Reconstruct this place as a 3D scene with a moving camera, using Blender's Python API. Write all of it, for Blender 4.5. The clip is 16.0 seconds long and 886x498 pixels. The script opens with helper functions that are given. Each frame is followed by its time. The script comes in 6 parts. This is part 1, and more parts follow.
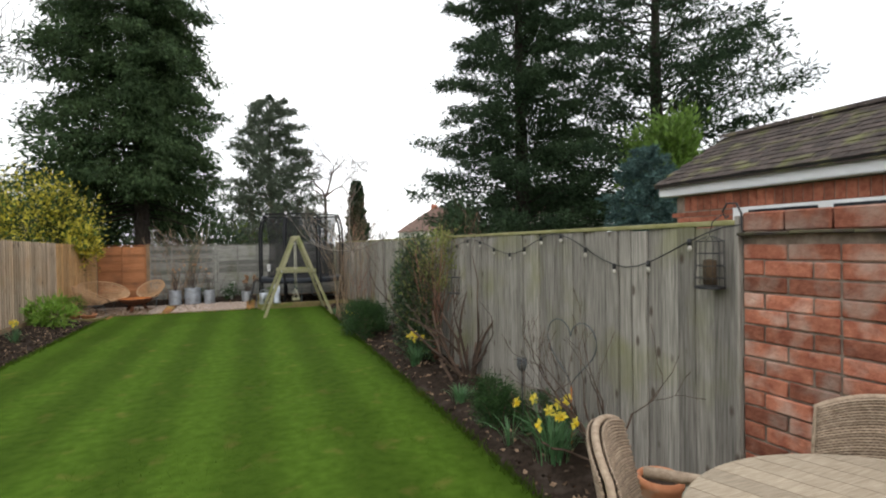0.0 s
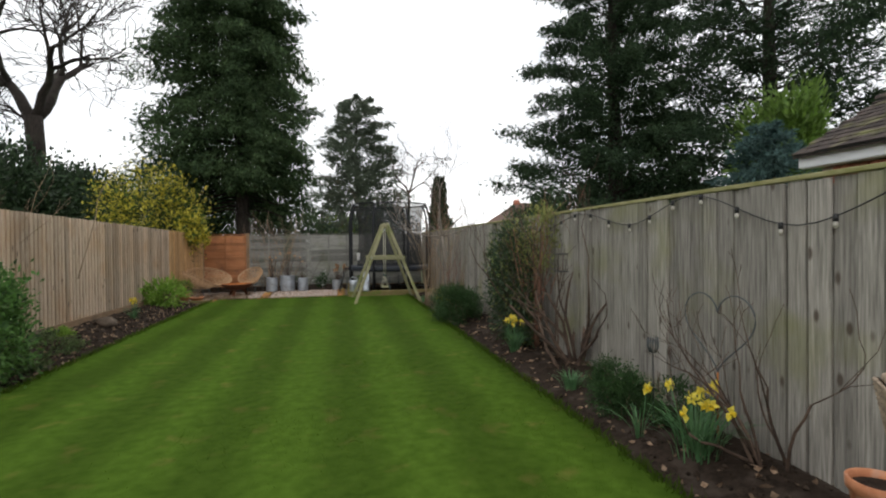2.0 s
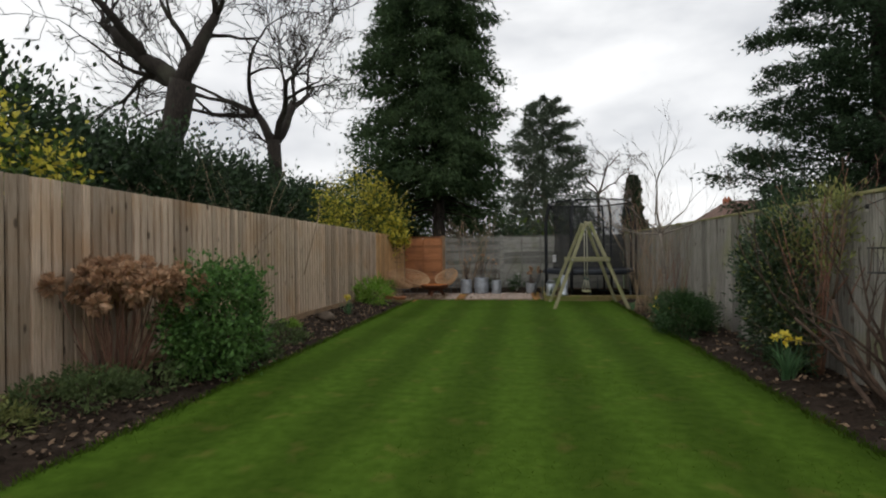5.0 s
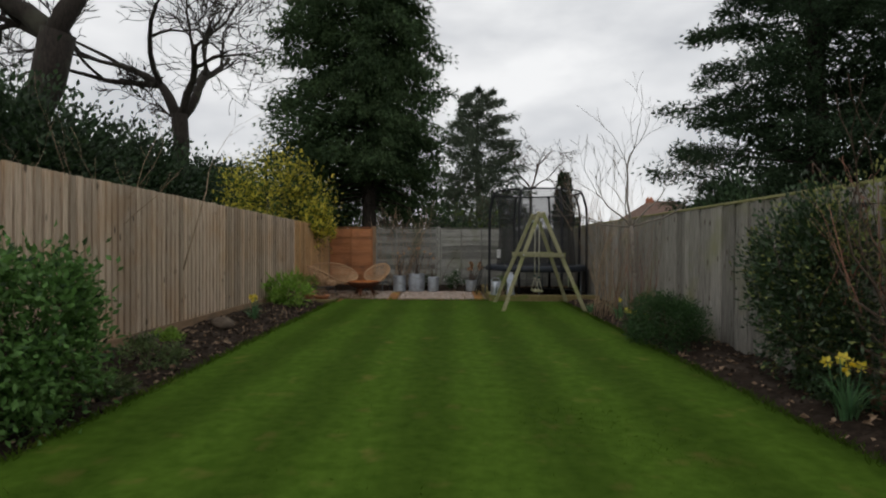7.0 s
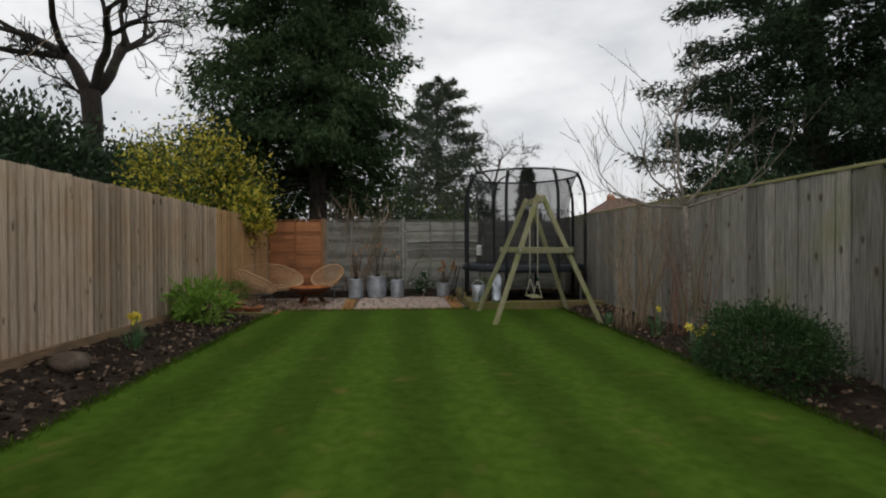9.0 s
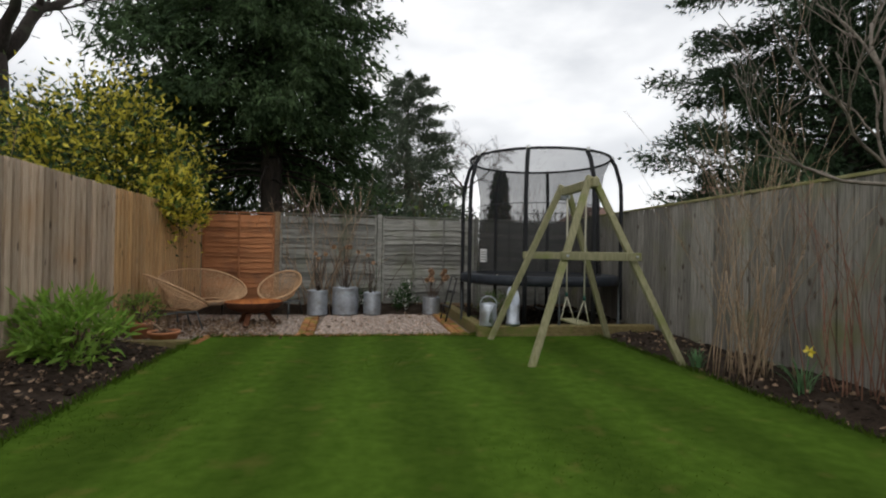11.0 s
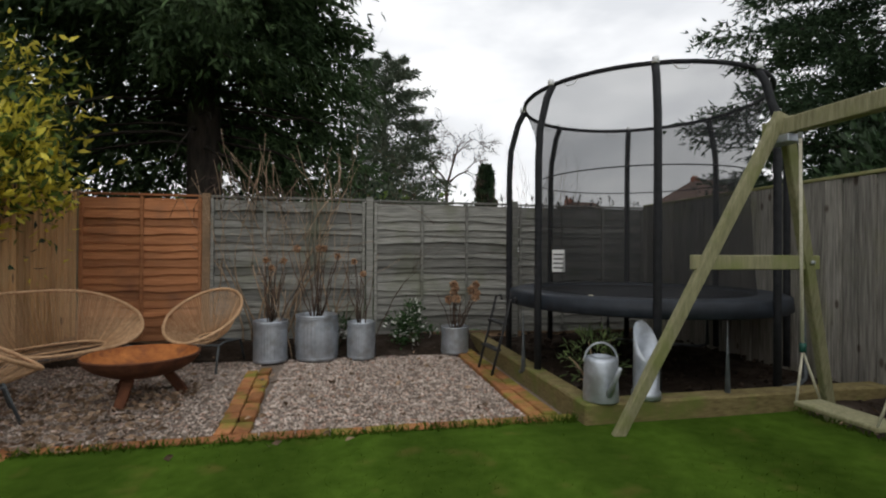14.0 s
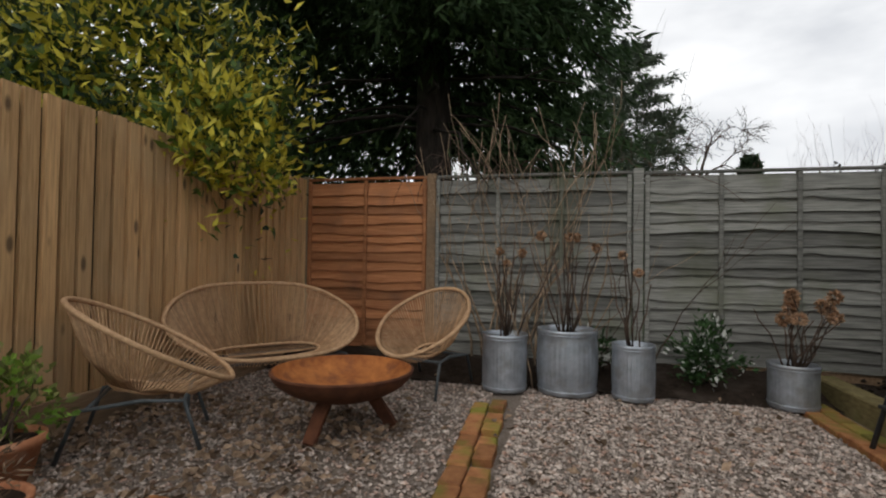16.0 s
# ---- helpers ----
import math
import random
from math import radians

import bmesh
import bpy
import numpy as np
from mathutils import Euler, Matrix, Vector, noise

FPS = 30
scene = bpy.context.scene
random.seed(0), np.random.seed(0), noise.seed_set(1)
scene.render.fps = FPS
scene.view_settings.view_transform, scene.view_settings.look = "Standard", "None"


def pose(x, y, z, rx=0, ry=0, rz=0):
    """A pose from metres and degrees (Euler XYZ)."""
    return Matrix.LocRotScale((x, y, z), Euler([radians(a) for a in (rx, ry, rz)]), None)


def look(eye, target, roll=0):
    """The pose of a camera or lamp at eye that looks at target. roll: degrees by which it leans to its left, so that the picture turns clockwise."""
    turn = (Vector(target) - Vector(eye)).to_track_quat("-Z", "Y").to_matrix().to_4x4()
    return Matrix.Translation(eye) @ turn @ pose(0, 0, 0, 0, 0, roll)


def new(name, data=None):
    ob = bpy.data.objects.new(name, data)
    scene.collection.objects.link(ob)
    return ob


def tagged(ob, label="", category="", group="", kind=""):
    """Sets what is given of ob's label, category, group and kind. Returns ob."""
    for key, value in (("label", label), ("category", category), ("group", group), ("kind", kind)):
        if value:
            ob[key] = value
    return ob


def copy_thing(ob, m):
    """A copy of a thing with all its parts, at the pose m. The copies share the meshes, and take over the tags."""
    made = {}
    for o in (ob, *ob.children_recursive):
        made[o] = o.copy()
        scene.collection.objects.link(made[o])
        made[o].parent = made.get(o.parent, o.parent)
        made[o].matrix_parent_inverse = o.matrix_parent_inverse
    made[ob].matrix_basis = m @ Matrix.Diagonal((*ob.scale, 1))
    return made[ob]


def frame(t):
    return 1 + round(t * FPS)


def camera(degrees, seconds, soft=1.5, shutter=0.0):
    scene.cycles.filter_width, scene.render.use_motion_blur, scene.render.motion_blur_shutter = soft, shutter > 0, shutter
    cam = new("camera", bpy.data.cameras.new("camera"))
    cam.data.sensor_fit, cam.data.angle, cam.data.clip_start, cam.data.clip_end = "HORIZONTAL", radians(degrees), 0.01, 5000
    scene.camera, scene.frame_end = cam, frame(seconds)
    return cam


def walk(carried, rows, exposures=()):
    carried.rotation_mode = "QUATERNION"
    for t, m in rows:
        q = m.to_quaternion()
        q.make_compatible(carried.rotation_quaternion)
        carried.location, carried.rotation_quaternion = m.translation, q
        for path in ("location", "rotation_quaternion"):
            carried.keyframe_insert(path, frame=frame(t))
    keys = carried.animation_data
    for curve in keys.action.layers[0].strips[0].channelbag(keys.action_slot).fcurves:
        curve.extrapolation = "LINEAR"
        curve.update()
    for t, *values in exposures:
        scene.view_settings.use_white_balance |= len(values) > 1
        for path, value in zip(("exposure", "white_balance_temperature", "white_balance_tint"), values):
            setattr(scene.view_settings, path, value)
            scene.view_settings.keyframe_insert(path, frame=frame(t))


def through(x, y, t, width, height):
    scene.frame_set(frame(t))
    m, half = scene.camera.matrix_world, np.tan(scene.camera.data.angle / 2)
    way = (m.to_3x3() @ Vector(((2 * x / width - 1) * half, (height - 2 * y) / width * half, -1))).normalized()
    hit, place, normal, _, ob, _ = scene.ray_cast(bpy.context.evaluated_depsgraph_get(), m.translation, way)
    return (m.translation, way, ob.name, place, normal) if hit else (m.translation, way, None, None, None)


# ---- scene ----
cam = camera(83.0, 16.0, 2.1)
EXPOSURES = [(0.0, 0.20), (0.5, 0.04), (1.0, -0.06), (1.5, -0.12), (2.0, -0.14), (2.5, -0.23), (3.0, -0.42), (3.5, -0.60), (6.0, -0.62), (7.0, -0.82), (9.0, -0.75), (11.5, -0.40), (12.5, -0.36), (14.0, -0.44), (15.0, -0.62), (15.5, -0.72), (16.0, -0.54)]
PATH = [
    (0, (0.919, -0.491, 1.717), (1.627, 1.38, 1.696), -0.8),
    (0.5, (0.933, -0.323, 1.636), (1.739, 1.507, 1.604), -0.5),
    (1, (0.88, -0.17, 1.568), (1.677, 1.664, 1.539), -0.3),
    (1.5, (0.814, -0.11, 1.485), (1.516, 1.762, 1.459), -0.3),
    (2, (0.791, -0.032, 1.446), (1.195, 1.927, 1.423), -0.6),
    (2.5, (0.777, 0.027, 1.452), (0.909, 2.023, 1.433), -0.8),
    (3, (0.771, 0.068, 1.483), (0.688, 2.066, 1.476), -0.8),
    (3.5, (0.779, 0.07, 1.451), (0.504, 2.051, 1.459), -0.7),
    (3.7, (0.759, 0.125, 1.449), (0.442, 2.099, 1.455), -0.8),
    (5.8, (0.256, 1.3, 1.283), (-0.043, 3.278, 1.29), -0.4),
    (6, (0.218, 1.466, 1.291), (-0.04, 3.449, 1.29), -0.2),
    (6.5, (0.117, 1.894, 1.29), (0.012, 3.891, 1.281), 0.0),
    (7, (0.114, 2.439, 1.282), (0.084, 4.439, 1.267), 0.3),
    (7.5, (0.046, 3.016, 1.258), (0.078, 5.016, 1.235), 0.2),
    (8, (-0.076, 3.684, 1.17), (0.023, 5.681, 1.15), 0.1),
    (8.5, (-0.136, 4.301, 1.175), (-0.033, 6.298, 1.157), -0.1),
    (9, (-0.148, 4.889, 1.177), (-0.003, 6.884, 1.163), -0.2),
    (9.2, (-0.15, 5.135, 1.156), (0.044, 7.126, 1.145), -0.1),
    (11.3, (-0.476, 7.8, 1.106), (-0.146, 9.772, 1.125), 1.0),
    (11.5, (-0.462, 8.037, 1.118), (-0.094, 10.003, 1.135), 0.8),
    (12, (-0.441, 8.671, 1.129), (-0.025, 10.627, 1.144), 0.7),
    (12.5, (-0.426, 9.234, 1.142), (0.05, 11.176, 1.158), 0.6),
    (13, (-0.447, 9.805, 1.143), (0.082, 11.734, 1.152), 0.6),
    (13.5, (-0.591, 10.352, 1.138), (-0.066, 12.282, 1.147), 0.8),
    (14, (-0.595, 10.858, 1.154), (-0.191, 12.817, 1.166), 0.3),
    (14.5, (-0.583, 11.384, 1.106), (-0.407, 13.376, 1.127), 0.4),
    (15, (-0.6, 11.826, 1.041), (-0.614, 13.826, 1.072), 0.4),
    (15.5, (-0.713, 12.209, 0.976), (-0.967, 14.192, 1.017), 0.7),
    (16, (-0.834, 12.456, 0.997), (-1.317, 14.396, 1.037), 0.9),
]
walk(cam, [(t, look(eye, target, roll)) for t, eye, target, roll in PATH], EXPOSURES)

# ---- light ----
SUN_EL, SUN_ROT = radians(38), radians(200)
world = bpy.data.worlds.new("overcast_sky")
world.use_nodes = True
scene.world = world
wn, wl = world.node_tree.nodes, world.node_tree.links
sky = wn.new("ShaderNodeTexSky")
sky.sky_type, sky.sun_disc = "NISHITA", False
sky.sun_elevation, sky.sun_rotation = SUN_EL, SUN_ROT
sky.air_density, sky.dust_density = 1.0, 3.0
wtc = wn.new("ShaderNodeTexCoord")
wmap = wn.new("ShaderNodeMapping")
wmap.inputs["Scale"].default_value = (1.0, 1.0, 2.6)
wmap.inputs["Location"].default_value = (0.4, 0.9, 0.3)
wnoise = wn.new("ShaderNodeTexNoise")
wnoise.inputs["Scale"].default_value, wnoise.inputs["Detail"].default_value = 2.2, 6
wnoise.inputs["Roughness"].default_value = 0.55
wramp = wn.new("ShaderNodeValToRGB")
wramp.color_ramp.elements[0].position, wramp.color_ramp.elements[0].color = 0.36, (11.4, 11.7, 12.2, 1)
wramp.color_ramp.elements[1].position, wramp.color_ramp.elements[1].color = 0.60, (17.0, 17.1, 17.2, 1)
wmix = wn.new("ShaderNodeMixRGB")
wmix.inputs[0].default_value = 0.93
wl.new(wtc.outputs["Generated"], wmap.inputs["Vector"])
wl.new(wmap.outputs[0], wnoise.inputs["Vector"])
wl.new(wnoise.outputs["Fac"], wramp.inputs[0])
wl.new(sky.outputs[0], wmix.inputs[1])
wl.new(wramp.outputs[0], wmix.inputs[2])
wl.new(wmix.outputs[0], wn["Background"].inputs[0])
wn["Background"].inputs[1].default_value = 0.1

sun = new("sun", bpy.data.lights.new("sun", "SUN"))
sun.data.energy, sun.data.angle, sun.data.color = 0.5, radians(25), (1.0, 0.96, 0.9)
sun.matrix_world = look((0, 0, 40), (0 + 40 * math.sin(SUN_ROT) * -1 * math.cos(SUN_EL) / math.sin(SUN_EL), 40 * math.cos(SUN_ROT) * -1 * math.cos(SUN_EL) / math.sin(SUN_EL), 0))

# ---- materials ----


def mat(name, c1, c2, scale=8.0, rough=0.8, bump=0.0, stretch=(1, 1, 1), metal=0.0, island=0.0, per_object=0.0,
        stain=None, stain_scale=1.5, stain_at=(0.52, 0.68), spec=0.3, bump_scale=None, through=0.0):
    m = bpy.data.materials.new(name)
    m.use_nodes = True
    n, l = m.node_tree.nodes, m.node_tree.links
    b = n["Principled BSDF"]
    b.inputs["Roughness"].default_value, b.inputs["Metallic"].default_value = rough, metal
    b.inputs["Specular IOR Level"].default_value = spec
    geo = n.new("ShaderNodeNewGeometry")
    mp = n.new("ShaderNodeMapping")
    mp.inputs["Scale"].default_value = stretch
    l.new(geo.outputs["Position"], mp.inputs["Vector"])
    t = n.new("ShaderNodeTexNoise")
    t.inputs["Scale"].default_value, t.inputs["Detail"].default_value = scale, 5
    t.inputs["Roughness"].default_value = 0.62
    l.new(mp.outputs[0], t.inputs["Vector"])
    r = n.new("ShaderNodeValToRGB")
    r.color_ramp.elements[0].position, r.color_ramp.elements[1].position = 0.33, 0.67
    r.color_ramp.elements[0].color, r.color_ramp.elements[1].color = (*c1, 1), (*c2, 1)
    l.new(t.outputs["Fac"], r.inputs[0])
    out = r.outputs[0]
    if stain:
        s = n.new("ShaderNodeTexNoise")
        s.inputs["Scale"].default_value, s.inputs["Detail"].default_value = stain_scale, 4
        l.new(geo.outputs["Position"], s.inputs["Vector"])
        sr = n.new("ShaderNodeValToRGB")
        sr.color_ramp.elements[0].position, sr.color_ramp.elements[1].position = stain_at
        l.new(s.outputs["Fac"], sr.inputs[0])
        mx = n.new("ShaderNodeMixRGB")
        mx.inputs[2].default_value = (*stain, 1)
        l.new(sr.outputs[0], mx.inputs[0])
        l.new(out, mx.inputs[1])
        out = mx.outputs[0]
    if island or per_object:
        if island:
            src = geo.outputs["Random Per Island"]
        else:
            src = n.new("ShaderNodeObjectInfo").outputs["Random"]
        k = island or per_object
        mr = n.new("ShaderNodeMapRange")
        mr.inputs["To Min"].default_value, mr.inputs["To Max"].default_value = 1 - k, 1 + k
        l.new(src, mr.inputs["Value"])
        hs = n.new("ShaderNodeHueSaturation")
        l.new(mr.outputs[0], hs.inputs["Value"])
        l.new(out, hs.inputs["Color"])
        out = hs.outputs[0]
    l.new(out, b.inputs["Base Color"])
    if bump:
        bt = n.new("ShaderNodeTexNoise")
        bt.inputs["Scale"].default_value, bt.inputs["Detail"].default_value = bump_scale or scale * 3, 6
        l.new(mp.outputs[0], bt.inputs["Vector"])
        bp = n.new("ShaderNodeBump")
        bp.inputs["Strength"].default_value, bp.inputs["Distance"].default_value = bump, 0.01
        l.new(bt.outputs["Fac"], bp.inputs["Height"])
        l.new(bp.outputs[0], b.inputs["Normal"])
    if through:
        tr = n.new("ShaderNodeBsdfTranslucent")
        l.new(out, tr.inputs["Color"])
        ms = n.new("ShaderNodeMixShader")
        ms.inputs[0].default_value = through
        l.new(b.outputs[0], ms.inputs[1])
        l.new(tr.outputs[0], ms.inputs[2])
        l.new(ms.outputs[0], n["Material Output"].inputs["Surface"])
    return m


M = {}
M["grass"] = mat("grass", (0.046, 0.092, 0.008), (0.077, 0.135, 0.014), 5.0, 0.9, island=0.18, stain=(0.110, 0.112, 0.022), stain_scale=2.6, stain_at=(0.60, 0.78), spec=0.1, through=0.5)
M["turf"] = mat("turf", (0.035, 0.070, 0.006), (0.057, 0.103, 0.011), 9.0, 0.95, 0.45, stain=(0.110, 0.105, 0.024), stain_scale=3.4, stain_at=(0.60, 0.80), spec=0.05, bump_scale=160)


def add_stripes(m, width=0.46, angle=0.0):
    """Mown stripes: the leaning sward's paler and darker sheen, painted into the base colour as bands."""
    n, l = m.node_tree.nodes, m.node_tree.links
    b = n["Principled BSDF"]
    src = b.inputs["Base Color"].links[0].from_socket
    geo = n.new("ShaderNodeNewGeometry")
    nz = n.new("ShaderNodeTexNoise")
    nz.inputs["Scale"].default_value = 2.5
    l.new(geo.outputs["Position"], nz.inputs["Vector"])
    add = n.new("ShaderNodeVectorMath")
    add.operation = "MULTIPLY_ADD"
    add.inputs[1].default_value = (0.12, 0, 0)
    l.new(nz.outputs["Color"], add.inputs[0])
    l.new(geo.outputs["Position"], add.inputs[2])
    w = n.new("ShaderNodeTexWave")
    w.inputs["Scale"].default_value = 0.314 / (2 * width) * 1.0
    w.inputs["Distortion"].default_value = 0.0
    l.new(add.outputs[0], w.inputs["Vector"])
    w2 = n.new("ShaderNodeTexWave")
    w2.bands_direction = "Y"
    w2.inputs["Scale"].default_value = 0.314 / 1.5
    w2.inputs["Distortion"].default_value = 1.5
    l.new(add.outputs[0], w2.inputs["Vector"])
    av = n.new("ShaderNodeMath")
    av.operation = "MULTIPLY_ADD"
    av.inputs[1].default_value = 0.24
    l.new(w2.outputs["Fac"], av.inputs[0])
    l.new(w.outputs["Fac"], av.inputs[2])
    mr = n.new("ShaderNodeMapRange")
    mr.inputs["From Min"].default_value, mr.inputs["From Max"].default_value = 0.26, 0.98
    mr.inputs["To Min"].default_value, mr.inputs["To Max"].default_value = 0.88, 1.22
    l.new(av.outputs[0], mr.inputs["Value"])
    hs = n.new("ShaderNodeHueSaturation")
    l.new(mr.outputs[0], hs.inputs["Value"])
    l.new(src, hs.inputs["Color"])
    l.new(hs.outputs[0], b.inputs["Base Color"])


def add_knots(m, stretch=(6, 6, 2.6), size=0.075):
    """Small dark knots scattered through the boards."""
    n, l = m.node_tree.nodes, m.node_tree.links
    b = n["Principled BSDF"]
    src = b.inputs["Base Color"].links[0].from_socket
    geo = n.new("ShaderNodeNewGeometry")
    mp = n.new("ShaderNodeMapping")
    mp.inputs["Scale"].default_value = stretch
    l.new(geo.outputs["Position"], mp.inputs["Vector"])
    v = n.new("ShaderNodeTexVoronoi")
    v.inputs["Scale"].default_value = 1.0
    l.new(mp.outputs[0], v.inputs["Vector"])
    rp = n.new("ShaderNodeMapRange")
    rp.inputs["From Min"].default_value, rp.inputs["From Max"].default_value = size, size * 2.0
    rp.inputs["To Min"].default_value, rp.inputs["To Max"].default_value = 0.8, 0.0
    l.new(v.outputs["Distance"], rp.inputs["Value"])
    mx = n.new("ShaderNodeMixRGB")
    mx.inputs[2].default_value = (0.055, 0.035, 0.022, 1)
    l.new(rp.outputs[0], mx.inputs[0])
    l.new(src, mx.inputs[1])
    l.new(mx.outputs[0], b.inputs["Base Color"])


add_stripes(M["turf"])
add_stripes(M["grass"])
M["soil"] = mat("soil", (0.016, 0.011, 0.008), (0.042, 0.030, 0.022), 22, 0.95, 1.0, stain=(0.060, 0.046, 0.036), stain_scale=5, spec=0.1)
M["clod"] = mat("clod", (0.016, 0.011, 0.008), (0.052, 0.038, 0.028), 30, 0.95, 0.8, island=0.5, spec=0.1)
M["litter"] = mat("leaf_litter", (0.12, 0.075, 0.045), (0.30, 0.21, 0.14), 30, 0.8, island=0.55)
M["field"] = mat("field", (0.04, 0.07, 0.02), (0.08, 0.11, 0.035), 0.8, 0.95, 0.4)
M["paving"] = mat("paving", (0.20, 0.18, 0.15), (0.33, 0.30, 0.25), 9, 0.85, 0.5, per_object=0.15, stain=(0.10, 0.11, 0.06), stain_scale=3)
M["board_new"] = mat("feather_board", (0.36, 0.265, 0.185), (0.64, 0.510, 0.390), 5, 0.75, 0.5, stretch=(14, 14, 0.7), per_object=0.30, stain=(0.46, 0.31, 0.19), stain_scale=1.8, stain_at=(0.46, 0.74))
M["board_gold"] = mat("golden_feather_board", (0.42, 0.245, 0.110), (0.70, 0.440, 0.215), 5, 0.75, 0.5, stretch=(14, 14, 0.7), per_object=0.22, stain=(0.56, 0.38, 0.21), stain_scale=1.8, stain_at=(0.46, 0.74))
M["joint_shade"] = mat("dark_joint_shade", (0.085, 0.058, 0.036), (0.150, 0.105, 0.066), 6, 0.85, 0.5, stretch=(9, 9, 0.8))
M["board_grey"] = mat("weathered_board", (0.150, 0.142, 0.124), (0.37, 0.345, 0.305), 5, 0.85, 0.6, stretch=(12, 12, 0.6), per_object=0.28, stain=(0.20, 0.20, 0.095), stain_scale=1.4, stain_at=(0.54, 0.78))
M["cap_green"] = mat("algae_capping", (0.20, 0.20, 0.07), (0.34, 0.32, 0.17), 9, 0.9, 0.5, stretch=(3, 0.6, 3))
M["lap_red"] = mat("stained_lap_board", (0.30, 0.115, 0.045), (0.47, 0.205, 0.09), 5, 0.75, 0.5, stretch=(0.7, 12, 14), per_object=0.24, stain=(0.27, 0.12, 0.06), stain_scale=2.5)
M["lap_grey"] = mat("grey_lap_board", (0.130, 0.130, 0.118), (0.30, 0.295, 0.265), 5, 0.85, 0.6, stretch=(0.7, 12, 14), per_object=0.32, stain=(0.155, 0.16, 0.115), stain_scale=1.8)
M["post"] = mat("fence_post", (0.22, 0.16, 0.10), (0.36, 0.28, 0.19), 6, 0.85, 0.5, stretch=(9, 9, 0.8), stain=(0.18, 0.19, 0.12))
M["gravel_board"] = mat("gravel_board", (0.20, 0.125, 0.07), (0.31, 0.21, 0.13), 6, 0.85, 0.5, stretch=(9, 0.8, 9), stain=(0.12, 0.09, 0.06))
M["sleeper"] = mat("mossy_sleeper", (0.13, 0.10, 0.042), (0.24, 0.195, 0.085), 7, 0.9, 0.6, stretch=(2, 2, 8), stain=(0.13, 0.15, 0.035), stain_scale=3, per_object=0.15)
M["swing_wood"] = mat("green_weathered_timber", (0.19, 0.185, 0.10), (0.33, 0.31, 0.185), 7, 0.8, 0.5, stretch=(8, 8, 1), stain=(0.19, 0.21, 0.07), stain_scale=3, per_object=0.14)
M["brick"] = mat("red_brick", (0.23, 0.070, 0.042), (0.42, 0.165, 0.10), 14, 0.9, 0.9, per_object=0.45, stain=(0.43, 0.30, 0.24), stain_scale=6, stain_at=(0.47, 0.70))
M["brick_mossy"] = mat("mossy_paver", (0.26, 0.10, 0.04), (0.42, 0.19, 0.075), 14, 0.9, 0.6, per_object=0.28, stain=(0.19, 0.17, 0.03), stain_scale=4, stain_at=(0.46, 0.62))
M["mortar"] = mat("mortar", (0.19, 0.14, 0.11), (0.33, 0.27, 0.22), 18, 0.95, 0.6, stain=(0.12, 0.10, 0.08), stain_scale=5)
M["house_brick"] = mat("house_brick", (0.24, 0.075, 0.045), (0.40, 0.15, 0.09), 14, 0.9, 0.5, per_object=0.3)
M["roof_tile"] = mat("roof_tile", (0.034, 0.027, 0.024), (0.078, 0.060, 0.051), 11, 0.9, 0.7, per_object=0.35, stain=(0.12, 0.12, 0.05), stain_scale=3)
M["roof_far"] = mat("far_roof", (0.11, 0.068, 0.052), (0.19, 0.12, 0.095), 4, 0.9, 0.6)
M["upvc"] = mat("white_upvc", (0.76, 0.77, 0.78), (0.82, 0.82, 0.83), 4, 0.35, spec=0.5)
M["render_wall"] = mat("pale_render", (0.55, 0.52, 0.47), (0.66, 0.63, 0.58), 4, 0.9, 0.2)
M["glass_dark"] = mat("window_glass", (0.02, 0.025, 0.03), (0.04, 0.045, 0.05), 2, 0.05, spec=0.8)
M["galv"] = mat("galvanised_zinc", (0.34, 0.37, 0.41), (0.52, 0.56, 0.61), 10, 0.45, 0.15, metal=0.7, stain=(0.34, 0.35, 0.36), stain_scale=8)
M["rust"] = mat("rusted_steel", (0.25, 0.080, 0.022), (0.50, 0.185, 0.050), 10, 0.8, 0.4, stain=(0.14, 0.05, 0.025), stain_scale=6)
M["rust_dark"] = mat("dark_rusted_steel", (0.065, 0.024, 0.013), (0.14, 0.052, 0.024), 10, 0.85, 0.4)
M["terracotta"] = mat("terracotta", (0.40, 0.15, 0.07), (0.56, 0.25, 0.13), 12, 0.85, 0.3, stain=(0.52, 0.40, 0.32), stain_scale=7, stain_at=(0.58, 0.75))
M["cord"] = mat("woven_cord", (0.40, 0.235, 0.125), (0.58, 0.375, 0.215), 30, 0.7, 0.3, island=0.2)
M["rattan"] = mat("rattan", (0.24, 0.175, 0.12), (0.42, 0.325, 0.235), 40, 0.65, 0.5, island=0.22)
M["rattan_shade"] = mat("rattan_gap_shade", (0.10, 0.07, 0.05), (0.18, 0.13, 0.09), 40, 0.8, 0.5)
M["table_wood"] = mat("table_slat", (0.25, 0.20, 0.14), (0.42, 0.35, 0.26), 6, 0.6, 0.4, stretch=(2, 30, 30), per_object=0.12)
M["iron"] = mat("black_iron", (0.018, 0.019, 0.020), (0.035, 0.035, 0.036), 20, 0.5, 0.1)
M["steel_grey"] = mat("grey_steel_tube", (0.055, 0.065, 0.07), (0.10, 0.11, 0.115), 20, 0.5, 0.1)
M["foam"] = mat("black_foam_sleeve", (0.008, 0.009, 0.011), (0.02, 0.021, 0.024), 20, 0.75, 0.2)
M["pad"] = mat("dark_blue_pvc", (0.010, 0.013, 0.018), (0.024, 0.030, 0.040), 7, 0.55, 0.2)
